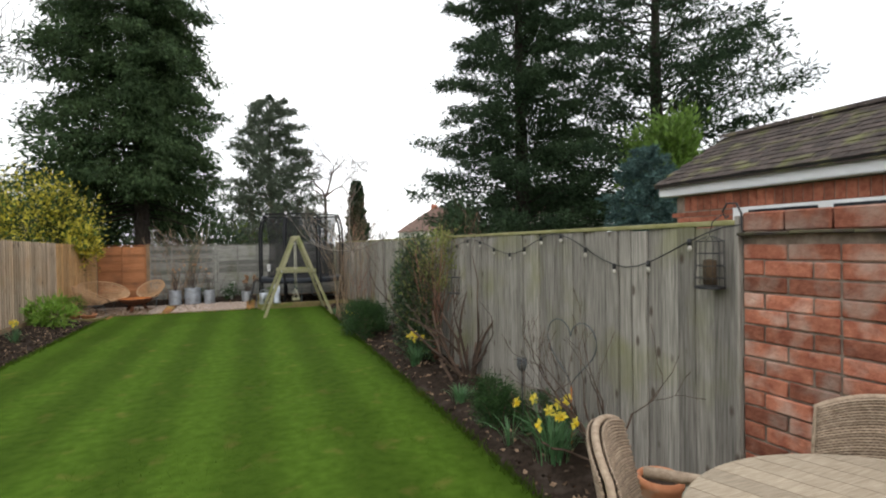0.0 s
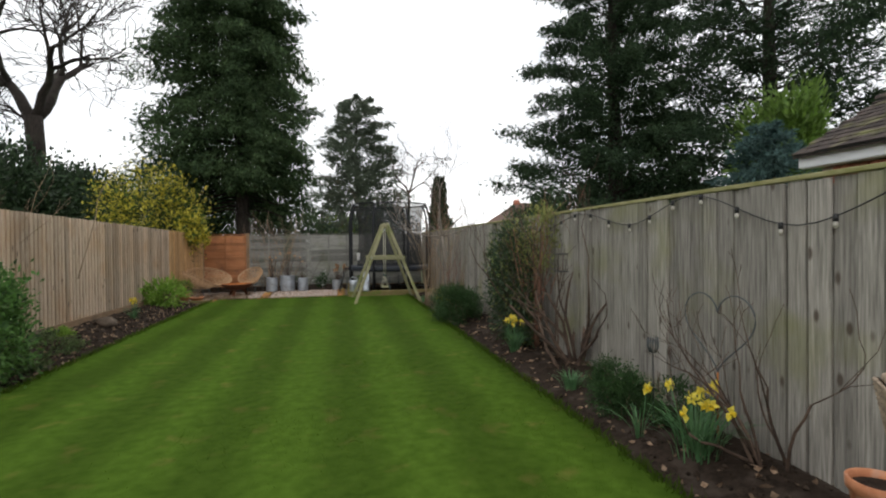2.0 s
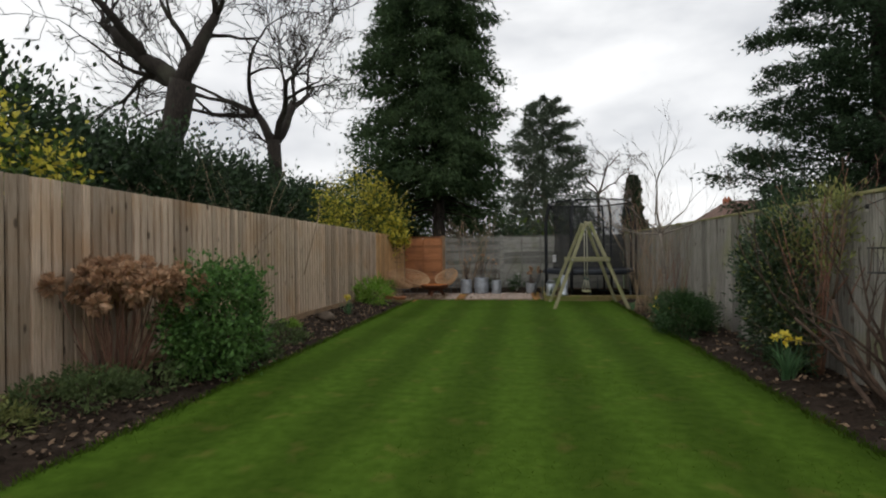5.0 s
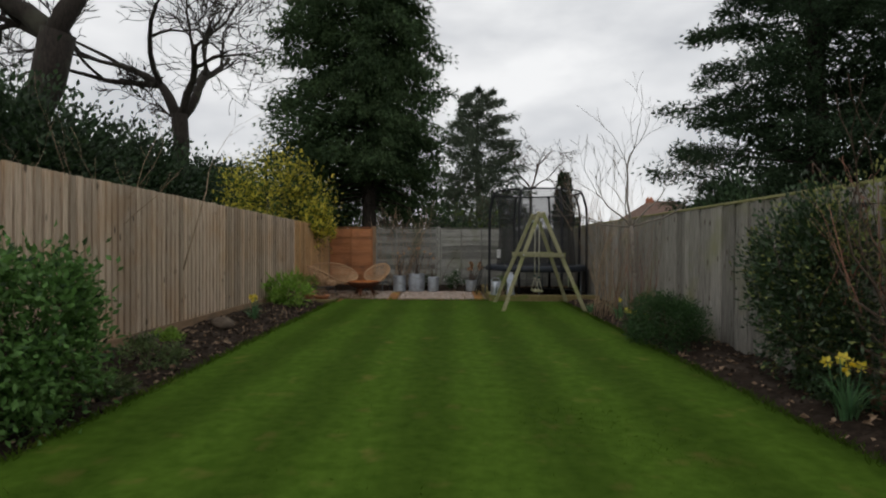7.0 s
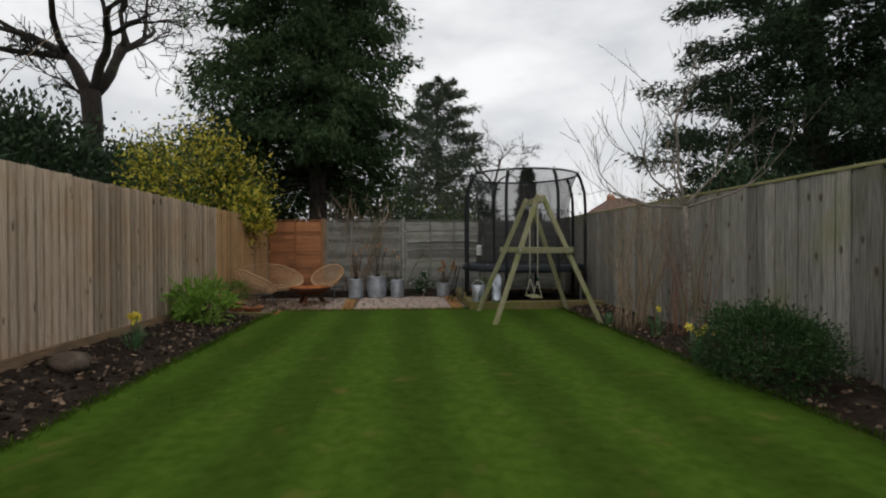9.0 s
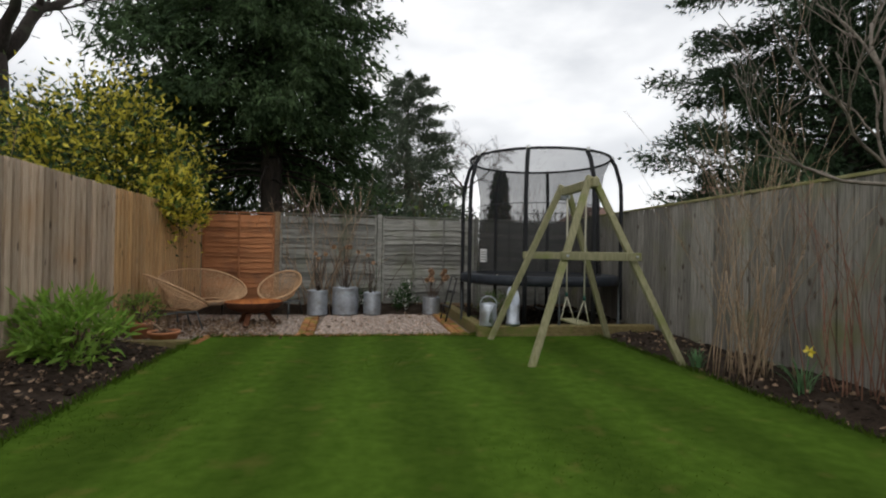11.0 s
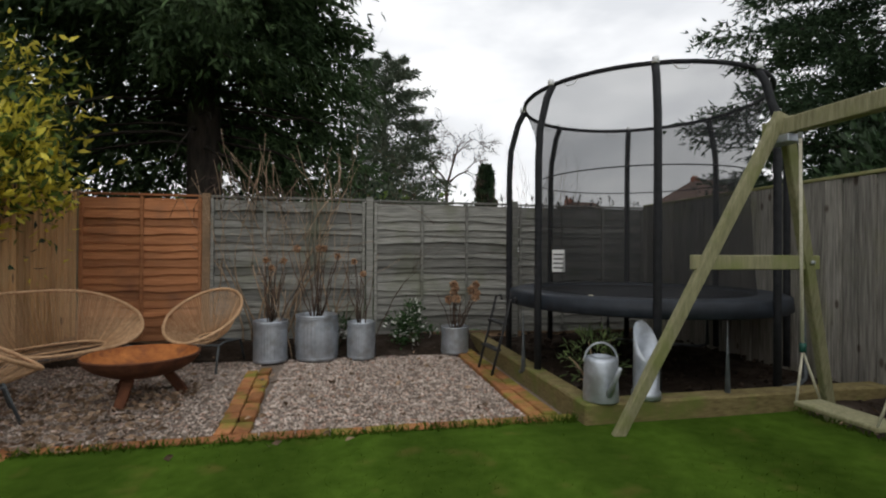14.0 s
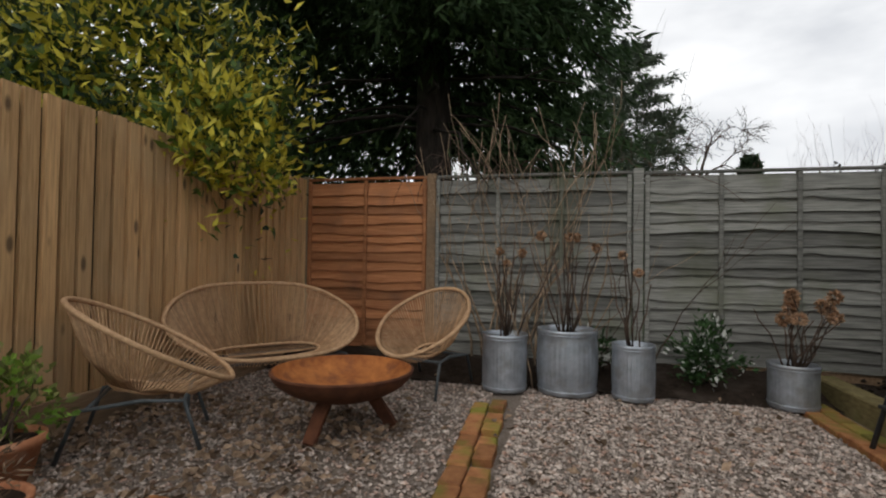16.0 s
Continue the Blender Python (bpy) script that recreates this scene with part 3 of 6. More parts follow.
def feather_fence():
    """New close-board fence: overlapping upright feather-edge boards, rails behind, gravel board below."""
    f = wall_thing("wall_left", "new tan close-board timber fence with overlapping upright boards")
    meshes = []
    for k in range(3):
        w, h = (0.090, 0.092, 0.087)[k], 2.25
        V = [(-0.010, -w / 2, 0), (0.024, -w / 2, 0), (0.008, w / 2, 0), (-0.010, w / 2, 0)]
        V = V + [(x + 0.003 * (k - 1), y, h) for x, y, z in V]
        F = [(3, 2, 1, 0), (4, 5, 6, 7), (0, 1, 5, 4), (1, 2, 6, 5), (2, 3, 7, 6), (3, 0, 4, 7)]
        meshes.append((mesh_of("board", V, F, "board_new"), mesh_of("board", V, F, "board_gold")))
    y = -5.0
    i = 0
    while y < BACK_Y - 0.04:
        top = FENCE_L_TOP(y) + rng.normal(0, 0.004)
        put("board", meshes[i % 3][1 if y > 14.2 else 0], f, m=pose(FENCE_L(y) + rng.normal(0, 0.002), y, top - 2.25, 0, 0, -1.5 + rng.normal(0, 0.6)))
        y += 0.104 + rng.normal(0, 0.003)
        i += 1
    # added dark sheet: its colour paints the shadow lines between the boards
    put("backing_board", box_mesh("backing_board", (0.012, 22.4, 1.72), "joint_shade"), f, m=pose(FENCE_L(6.2) - 0.034, 6.2, 0.05, 0.0, 0, -1.5))
    gb = box_mesh("gravel_board", (0.03, 22.4, 0.22), "gravel_board")
    put("gravel_board", gb, f, m=pose(FENCE_L(6.2) + 0.035, 6.2, -0.02, 0, 0, -1.5))
    for z in (0.4, 1.5):
        put("rail", box_mesh("rail", (0.05, 22.4, 0.08), "post"), f, m=pose(FENCE_L(6.2) - 0.07, 6.2, z, 0, 0, -1.5))


feather_fence()


def old_fence():
    """Weathered fence of wide upright boards with an algae-green capping."""
    f = wall_thing("wall_right", "weathered grey timber fence with greenish upright boards")
    meshes = []
    for k in range(4):
        w, h = (0.131, 0.136, 0.128, 0.134)[k], 1.836
        V = [(-0.008, -w / 2, 0), (0.014, -w / 2, 0), (0.014, w / 2, 0), (0.0, w / 2, 0)]
        V = [(-x, y, z) for x, y, z in V] + [(-x + 0.004 * (k - 1.5), y, h) for x, y, z in V]
        F = [(0, 1, 2, 3), (7, 6, 5, 4), (4, 5, 1, 0), (5, 6, 2, 1), (6, 7, 3, 2), (7, 4, 0, 3)]
        meshes.append(mesh_of("board", V, F, "board_grey"))
    y, i = 1.63, 0
    while y < BACK_Y:
        put("board", meshes[int(rng.integers(4))], f, m=pose(FENCE_R(y) + rng.normal(0, 0.004), y, -0.04 + rng.normal(0, 0.004), 0, rng.normal(0, 0.25), -1 + rng.normal(0, 1.2)))
        y += 0.142 + rng.normal(0, 0.006)
        i += 1
    ym = (1.56 + BACK_Y) / 2
    put("capping", box_mesh("capping", (0.05, BACK_Y - 1.56, 0.03), "cap_green"), f, "algae-green capping strip", pose(FENCE_R(ym) + 0.0, ym, 1.798, 0, 0, -0.52))
    put("backing_board", box_mesh("backing_board", (0.012, BACK_Y - 1.6, 1.76), "board_grey"), f, m=pose(FENCE_R(ym) + 0.02, ym + 0.08, 0, 0, 0, -0.52))
    for z in (0.35, 1.45):
        put("rail", box_mesh("rail", (0.05, BACK_Y - 1.56, 0.09), "post"), f, m=pose(FENCE_R(ym) + 0.045, ym, z, 0, 0, -0.52))
    put("post", box_mesh("post", (0.06, 0.03, 1.90), "board_grey"), f, m=pose(FENCE_R(1.55) + 0.01, 1.555, -0.05))


old_fence()


def lap_fence():
    """Waney lap panels between posts across the end of the garden."""
    f = wall_thing("wall_back", "lap panel fence, one orange-stained panel and the rest grey")

    def lap_board(width, material, seed):
        r = np.random.default_rng(seed)
        n = 14
        V, F = [], []
        h = 0.135
        low = 0.012 * np.cumsum(r.normal(size=n + 1)) * 0.68
        low -= np.linspace(low[0], low[-1], n + 1)
        for i in range(n + 1):
            x = -width / 2 + width * i / n
            z0 = low[i]
            V += [(x, -0.040, z0), (x, -0.004, h), (x, 0.004, h), (x, -0.016, z0)]
        for i in range(n):
            a, b = i * 4, i * 4 + 4
            for k in range(4):
                F.append((a + k, a + (k + 1) % 4, b + (k + 1) % 4, b + k))
        F += [(3, 2, 1, 0), (n * 4, n * 4 + 1, n * 4 + 2, n * 4 + 3)]
        return mesh_of("lap_board", V, F, material)

    spans = [(-3.45, -2.175, "lap_red", 1.785), (-2.08, -0.285, "lap_grey", 1.785), (-0.175, 1.625, "lap_grey", 1.775), (1.735, 3.56, "lap_grey", 1.77)]
    for si, (x0, x1, material, top) in enumerate(spans):
        meshes = [lap_board(x1 - x0, material, 40 + si * 7 + k) for k in range(5)]
        z, i = 0.12, 0
        while z < top - 0.10:
            put("lap_board", meshes[i % 5], f, m=pose((x0 + x1) / 2, BACK_Y + rng.normal(0, 0.003), z, 0, rng.normal(0, 0.25), 0))
            z += 0.094
            i += 1
        bw = box_mesh("batten", (0.036, 0.02, top - 0.14), material)
        nb = 3 if x1 - x0 > 1.6 else 2
        for k in range(nb + 1):
            put("batten", bw, f, m=pose(x0 + 0.02 + (x1 - x0 - 0.04) * k / nb, BACK_Y - 0.046, 0.13))
        put("capping", box_mesh("capping", (x1 - x0 + 0.02, 0.05, 0.025), material), f, m=pose((x0 + x1) / 2, BACK_Y - 0.01, top))
        put("gravel_board", box_mesh("gravel_board", (x1 - x0, 0.025, 0.16), "gravel_board"), f, m=pose((x0 + x1) / 2, BACK_Y - 0.005, -0.03))
    for x, w, material in ((-2.128, 0.09, "gravel_board"), (-0.23, 0.085, "lap_grey"), (1.68, 0.08, "lap_grey"), (-3.49, 0.06, "post")):
        put("post", box_mesh("post", (w, 0.08, 1.87), material), f, m=pose(x, BACK_Y - 0.005, -0.04))


lap_fence()


def brick_wall():
    """Garden wall of old red bricks with a tile course and coping, beyond the fence's end."""
    w = thing("wall_brick", "old red brick garden wall with mossy tile coping", "wall", pose(3.475, 1.535, 0, 0, 0, 2.9), kind="structure")
    part("mortar", box_bm(0.012, 0.22, -7.0, 0, -0.05, 1.74), "mortar", w)
    met = [box_mesh("brick", (0.10, l, 0.079), "brick", 0.006) for l in (0.232, 0.110)]
    z, row = 0.0, 0
    while z < 1.68:
        y = -0.004
        k = row % 2
        while y > -2.0:
            short = k % 4 == 3 or (y > -0.01 and row % 2)
            l = 0.110 if short else 0.232
            put("brick", met[1 if short else 0], w, m=pose(0.05 + rng.normal(0, 0.0025), y - l / 2, z + rng.normal(0, 0.001), rng.normal(0, 0.5), 0, rng.normal(0, 0.7)))
            y -= l + 0.012
            k += 1
        z += 0.0895
        row += 1
    tile = box_mesh("creasing_tile", (0.30, 0.28, 0.016), "roof_tile", 0.003)
    for k in range(10):
        put("creasing_tile", tile, w, m=pose(0.10, -0.14 - 0.284 * k, 1.742 + rng.normal(0, 0.001), 0, rng.normal(0, 0.6), 0))
    cope = box_mesh("coping_brick", (0.24, 0.218, 0.105), "brick", 0.008)
    for k in range(13):
        put("coping_brick", cope, w, m=pose(0.115, -0.112 - 0.228 * k, 1.762, 0, 0, rng.normal(0, 0.5)))


def cube_sheet_roof():
    """Neighbour's brick garage with a tiled gable roof, white fascia and long window."""
    g = thing("neighbour_garage", "red brick garage with dark tiled roof and white fascia board", "garage", pose(6.86, 5.28, -0.085))
    part("wall", box_bm(0, 2.4, -9, 0, -0.1, 2.44), "mortar", g)
    bmesh_wall = bmesh.new()
    a = [bmesh_wall.verts.new(v) for v in ((0, -0.02, 2.44), (2.4, -0.02, 2.44), (1.2, -0.02, 3.25), (0, -0.2, 2.44), (2.4, -0.2, 2.44), (1.2, -0.2, 3.25))]
    for f in ((0, 1, 2), (5, 4, 3), (0, 3, 4, 1), (1, 4, 5, 2), (2, 5, 3, 0)):
        bmesh_wall.faces.new([a[i] for i in f])
    part("gable", bmesh_wall, "house_brick", g)
    part("fascia", box_bm(-0.17, -0.145, -9.1, 0.18, 2.46, 2.63, 0.004), "upvc", g, "white painted fascia board")
    part("soffit", box_bm(-0.145, 0.0, -9.1, 0.16, 2.45, 2.47), "upvc", g)
    part("gutter", box_bm(-0.25, -0.172, -9.1, 0.2, 2.60, 2.65, 0.015), "iron", g)
    slab = bmesh.new()
    v = [slab.verts.new(p) for p in ((-0.24, -9.1, 2.63), (-0.24, 0.2, 2.63), (1.2, 0.2, 3.44), (1.2, -9.1, 3.44), (-0.24, -9.1, 2.58), (-0.24, 0.2, 2.58), (1.2, 0.2, 3.38), (1.2, -9.1, 3.38))]
    for f in ((0, 3, 2, 1), (4, 5, 6, 7), (0, 1, 5, 4), (1, 2, 6, 5), (2, 3, 7, 6), (3, 0, 4, 7)):
        slab.faces.new([v[i] for i in f])
    roof = part("roof", slab, "roof_tile", g)
    other = bmesh.new()
    v = [other.verts.new(p) for p in ((2.64, -9.1, 2.63), (2.64, 0.2, 2.63), (1.2, 0.2, 3.44), (1.2, -9.1, 3.44), (2.64, -9.1, 2.58), (2.64, 0.2, 2.58), (1.2, 0.2, 3.38), (1.2, -9.1, 3.38))]
    for f in ((0, 1, 2, 3), (7, 6, 5, 4), (0, 4, 5, 1), (1, 5, 6, 2), (2, 6, 7, 3), (3, 7, 4, 0)):
        other.faces.new([v[i] for i in f])
    part("roof", other, "roof_tile", g)
    tile = box_mesh("tile", (0.20, 0.158, 0.014), "roof_tile", 0.003)
    slope = math.degrees(math.atan2(0.81, 1.44))
    for r in range(11):
        s = (r + 0.5) / 11
        for k in range(24):
            put("tile", tile, roof, m=pose(-0.24 + 1.44 * s, 0.12 - 0.163 * k - (0.08 if r % 2 else 0), 2.632 + 0.81 * s + rng.normal(0, 0.002), rng.normal(0, 0.8), -slope + 4 + rng.normal(0, 0.8), 0))
    ridge = mesh_of("ridge_tile", [(0.11 * math.cos(a), y, 0.075 * math.sin(a)) for y in (-0.16, 0.16) for a in np.linspace(0, math.pi, 8)], [(i, i + 1, i + 9, i + 8) for i in range(7)], "roof_tile", True)
    for k in range(12):
        put("ridge_tile", ridge, roof, m=pose(1.2, 0.04 - 0.33 * k, 3.43))
    frame_ob = part("window_frame", box_bm(-0.03, 0.04, -4.2, -0.95, 2.03, 2.22, 0.006), "upvc", g, "white plastic window frame")
    for y in (-1.6, -2.6, -3.6):
        part("pane", box_bm(-0.036, -0.031, y - 0.42, y + 0.42, 2.07, 2.18), "glass_dark", frame_ob)
    flat = box_mesh("brick", (0.02, 0.215, 0.065), "house_brick", 0.004)
    for row in range(6):
        for k in range(5):
            put("brick", flat, g, m=pose(-0.002, -0.12 - 0.226 * k + (0.1 if row % 2 else 0.0) - 0.0, 1.765 + 0.0755 * row))
    bm_b = box_mesh("brick", (0.02, 0.102, 0.21), "house_brick", 0.004)
    for k in range(34):
        put("brick", bm_b, g, "soldier brick", pose(-0.002, -0.2 - 0.113 * k, 2.225))


def far_house(x, y, w, d, wall_h, ridge_h, turn, label):
    h = thing("bungalow", label, "house", pose(x, y, 0, 0, 0, turn))
    part("wall", box_bm(-w / 2, w / 2, -d / 2, d / 2, -0.1, wall_h), "render_wall", h)
    bm = bmesh.new()
    o = 0.3
    b = [bm.verts.new(p) for p in ((-w / 2 - o, -d / 2 - o, wall_h), (w / 2 + o, -d / 2 - o, wall_h), (w / 2 + o, d / 2 + o, wall_h), (-w / 2 - o, d / 2 + o, wall_h), (-w / 6, 0, ridge_h), (w / 6, 0, ridge_h))]
    for f in ((0, 1, 5, 4), (1, 2, 5), (2, 3, 4, 5), (3, 0, 4), (3, 2, 1, 0)):
        bm.faces.new([b[i] for i in f])
    roof = part("roof", bm, "roof_far", h, "brown tiled hipped roof")
    part("chimney", box_bm(-w / 6 - 0.3, -w / 6 + 0.35, -0.3, 0.3, ridge_h - 0.4, ridge_h + 0.22, 0.03), "house_brick", roof)
    for k in (-0.15, 0.2):
        lathe("chimney_pot", [(0.0, ridge_h + 0.22), (0.10, ridge_h + 0.22), (0.085, ridge_h + 0.42), (0.06, ridge_h + 0.42)], "terracotta", roof, 10, m=pose(-w / 6 + k, 0, 0))
    wf = part("window", box_bm(-w * 0.3, w * 0.05, -d / 2 - 0.03, -d / 2 + 0.02, wall_h - 1.3, wall_h - 0.35, 0.02), "upvc", h)
    part("pane", box_bm(-w * 0.27, w * 0.02, -d / 2 - 0.04, -d / 2 - 0.032, wall_h - 1.24, wall_h - 0.41), "glass_dark", wf)


far_house(23.0, 57.0, 9.0, 8.0, 3.2, 6.2, 8, "distant bungalow with brown hipped roof and chimney")
far_house(38.0, 57.5, 11.0, 9.0, 5.4, 9.0, 4, "neighbouring bungalow with brown hipped roof and chimney")

# ---- timber edges and paving ----
for x0, x1, y0, y1, z0, z1 in ((1.0, 3.53, 13.91, 14.07, -0.05, 0.15), (1.0, 1.15, 14.07, 16.9, -0.05, 0.15)):
    s = part("sleeper", box_bm(x0, x1, y0, y1, z0, z1, 0.012), "sleeper", None)
    tagged(s, "mossy timber sleeper edging the trampoline bed", "sleeper", "bed sleepers")
s = part("sleeper", box_bm(-3.9, -2.46, 13.52, 13.64, -0.05, 0.06, 0.01), "sleeper", None)
tagged(s, "low weathered timber edging beside the soil bed", "sleeper", "bed sleepers")

edging = thing("brick_edging", "flat mossy orange brick edging round the gravel", "edging", kind="structure")
paver = box_mesh("brick", (0.10, 0.205, 0.06), "brick_mossy", 0.006)


def lay(x, y, turn):
    put("brick", paver, edging, m=pose(x, y, -0.038 + rng.normal(0, 0.002), 0, rng.normal(0, 0.8), turn + rng.normal(0, 0.8)))


x = -2.36
while x < 0.95:
    lay(x + 0.1, 14.10, 90)
    x += 0.215
for k in range(8):
    for j in (0, 1):
        lay(-1.305 + 0.11 * j - 0.0125 * k, 14.27 + 0.215 * k + 0.1 * j * (k % 2), 0)
for k in range(11):
    for j in (0, 1):
        lay(0.76 + 0.11 * j, 14.27 + 0.215 * k, 0)
for k in range(3):
    lay(-2.42, 13.74 + 0.215 * k - 0.1, 0)

for x0, x1, y_far, rows in ((2.60, 3.04, 1.78, 8), (3.05, 3.50, 1.78, 8), (2.15, 2.59, -0.40, 4), (1.70, 2.14, -0.40, 4), (1.25, 1.69, -0.40, 4), (0.80, 1.24, -0.40, 4), (0.35, 0.79, -0.40, 4)):
    for j in range(rows):
        y1 = y_far - 0.46 * j
        s = part("paving_slab", box_bm(x0, x1, y1 - 0.45, y1, 0.212, 0.25, 0.006), "paving", None)
        tagged(s, "weathered buff paving slab on the patio", "paving slab", "patio slabs", "structure")


# ---- trees ----
def conifer(name, label, x, y, height, r_low, z_low, trunk_r, material, n_limb, leaf_len, leaf_w, droop, per, taper=0.75, lean=0.0, fill=1.0, column=False, clear=None, clump=0.20, squash=0.0):
    t = thing(name, label, "conifer", pose(x, y, -0.12))
    lines = []
    zz = np.linspace(0, height, 9)
    pts = np.stack([0.1 * np.sin(zz * 0.5) + lean * zz / height, 0.1 * np.cos(zz * 0.4) - 0.1, zz], 1)
    lines.append((pts, trunk_r * (1 - zz / height * 0.93)))
    tubes("trunk", lines, "bark_oak", t, 10)
    limbs, P, D = [], [], []
    for i in range(n_limb):
        u = ((i + rng.random()) / n_limb)
        z = z_low + (height - z_low) * u ** 1.15
        prof = (1 - u) ** taper if not column else (1 - u ** 3) * (0.75 + 0.25 * rng.random())
        L = r_low * prof * (0.62 + 0.5 * rng.random()) + 0.25
        a = i * 2.39996 + rng.normal(0, 0.3)
        L *= (1 - squash * math.cos(a)) * (1 + 1.6 * squash * min(0.0, math.sin(a)))
        if squash:
            L *= min(1.0, 0.74 + 1.6 * u)
        k = 6
        s = np.linspace(0, 1, k)
        sag = -droop * L * (s ** 1.5) * (0.7 + 0.5 * rng.random()) + 0.22 * L * s
        px = np.stack([lean * z / height + np.cos(a) * L * s, np.sin(a) * L * s, z + sag], 1)
        px += rng.normal(0, 0.03 * L, (k, 3)) * s[:, None]
        limbs.append((px, np.linspace(0.008 + 0.010 * L, 0.005, k)))
        m = int(per * (0.35 + L / r_low) * fill)
        q = 0.18 + 0.85 * rng.random(m) ** 0.7
        base = np.stack([np.interp(q, s, px[:, c]) for c in range(3)], 1)
        spread = clump * L * (1.05 - 0.5 * q)
        off = rng.normal(size=(m, 3)) * spread[:, None] * np.array([1, 1, 0.55])
        base = base + off
        out = np.stack([np.full(m, math.cos(a)), np.full(m, math.sin(a)), np.full(m, 0.0)], 1)
        d = out * 0.6 + off * 1.2 + rng.normal(0, 0.4, (m, 3)) + np.array([0, 0, -droop * 1.5])
        P.append(base)
        D.append(d)
    tagged(tubes("branch_mass", limbs, "bark_oak", t, 4), kind="stuff")
    P, D = np.concatenate(P), np.concatenate(D)
    if clear:
        low = (P[:, 2] < clear[0] + 0.25 * rng.random(len(P))) | ((P[:, 1] + y < clear[1]) & (P[:, 2] < clear[2] + 0.5 * rng.random(len(P))))
        P, D = P[~low], D[~low]
    n = len(P)
    # each spray is a small fan of three pointed pieces
    P3 = np.repeat(P, 3, 0)
    D3 = np.repeat(D, 3, 0) + rng.normal(0, 0.35, (n * 3, 3)) * np.linalg.norm(D, axis=1).repeat(3)[:, None]
    put("crown", leaf_mesh("crown", P3, D3, leaf_len * (0.5 + 0.8 * rng.random(n * 3)), leaf_w * (0.6 + 0.7 * rng.random(n * 3)), material), t)
    return t


conifer("conifer_tree", "tall dense dark green conifer with drooping sprays behind the fence", -2.62, 18.75, 17.5, 3.1, 2.7, 0.27, "conifer", 300, 0.17, 0.036, 0.55, 335, taper=0.44, clear=(1.9, 18.6, 3.3), squash=0.12, clump=0.15)
conifer("conifer_tree", "tall dark green open-branched cypress beyond the side fence", 12.2, 19.4, 18.0, 4.5, 1.8, 0.42, "conifer_b", 165, 0.195, 0.042, 0.10, 430, taper=0.38, clump=0.105)
conifer("conifer_tree", "tall dark cypress with broad open branches standing farther back", 19.6, 19.0, 21.0, 6.8, 2.4, 0.45, "conifer_b", 130, 0.26, 0.056, 0.0, 330, taper=0.38, clump=0.10)
conifer("cedar_tree", "distant grey-green cedar with layered branches", 2.4, 45.0, 14.3, 4.0, 1.6, 0.36, "cedar", 84, 0.40, 0.070, 0.0, 170, taper=0.36, clump=0.165)
conifer("spruce_tree", "blue-green young spruce behind the side fence", 10.9, 10.2, 4.3, 1.5, 0.4, 0.10, "blue_fir", 80, 0.15, 0.03, 0.0, 150, taper=0.7)
conifer("column_cypress", "narrow dark columnar cypress far beyond the fences", 10.4, 48.0, 7.4, 0.7, 0.3, 0.15, "conifer_b", 70, 0.5, 0.2, -1.2, 40, column=True)


def bare_tree(name, label, x, y, trunk_h, r, length, depth, material, spread, up, kids, way=(0, 0, 1), sides=6, seed=1, wobble=0.16, min_r=0.0, shrink=0.7, limbs=None):
    t = thing(name, label, "tree", pose(x, y, -0.12))
    w = np.array(way, float)
    w /= np.linalg.norm(w)
    zz = np.linspace(0, 1, 6)
    pts = np.stack([w[0] * trunk_h * zz, w[1] * trunk_h * zz, w[2] * trunk_h * zz], 1)
    pts[1:-1] += rng.normal(0, 0.05 * r * 4, (4, 3)) * np.array([1, 1, 0])
    tubes("trunk", [(pts, r * np.array([1.25, 1.0, 0.9, 0.86, 0.84, 0.85]))], material, t, 12)
    lines = []
    for d, l, rr in limbs:
        lines += grow(pts[-1] - w * r * 0.6, d, l, r * rr, depth, spread, up, kids, 6, shrink, wobble)
    lines = [(p, np.maximum(q, min_r)) for p, q in lines]
    thick = [ln for ln in lines if ln[1][0] > 0.05]
    thin = [ln for ln in lines if ln[1][0] <= 0.05]
    if thick:
        for ln in thick:
            tubes("limb", [ln], material, t, 7)
    if thin:
        tagged(tubes("twig_mass", thin, material, t, 4), kind="stuff")
    return t


rng = np.random.default_rng(21)
bare_tree("oak_tree", "bare winter oak with heavy forking limbs behind the new fence", -14.7, 18.0, 8.4, 0.56, 4.0, 5, "bark_oak", 0.75, 0.20, (2, 4), (0.31, 0.0, 1), min_r=0.012, wobble=0.22,
          limbs=[((0.85, 0.1, 0.65), 3.4, 0.60), ((-0.40, -0.1, 1), 3.6, 0.70), ((-0.7, 0.3, 0.8), 2.6, 0.36), ((0.2, -0.6, 0.9), 2.8, 0.42)])
rng = np.random.default_rng(5)
bare_tree("oak_tree", "bare spreading oak with twisting branches far beyond the fence", -12.7, 25.5, 7.4, 0.42, 3.9, 5, "bark_oak", 0.7, 0.2, (2, 4), (0.03, 0, 1), min_r=0.016, wobble=0.22,
          limbs=[((0.75, 0.0, 0.8), 4.2, 0.6), ((-0.7, 0.1, 0.9), 4.4, 0.65), ((0.1, 0.3, 1), 3.8, 0.5), ((-1.0, 0.0, 0.2), 1.3, 0.2)])
rng = np.random.default_rng(8)
bare_tree("birch_tree", "distant bare weeping birch with fine hanging twigs", 7.5, 49.0, 6.6, 0.16, 2.7, 4, "twig", 0.6, -0.12, (3, 4), (0, 0, 1), min_r=0.012, wobble=0.2, limbs=[((0.2, 0, 1), 2.6, 0.8), ((-0.4, 0.1, 1), 2.4, 0.7), ((0.6, 0.2, 0.8), 2.0, 0.6), ((-0.7, -0.2, 0.6), 2.0, 0.6)])
rng = np.random.default_rng(13)
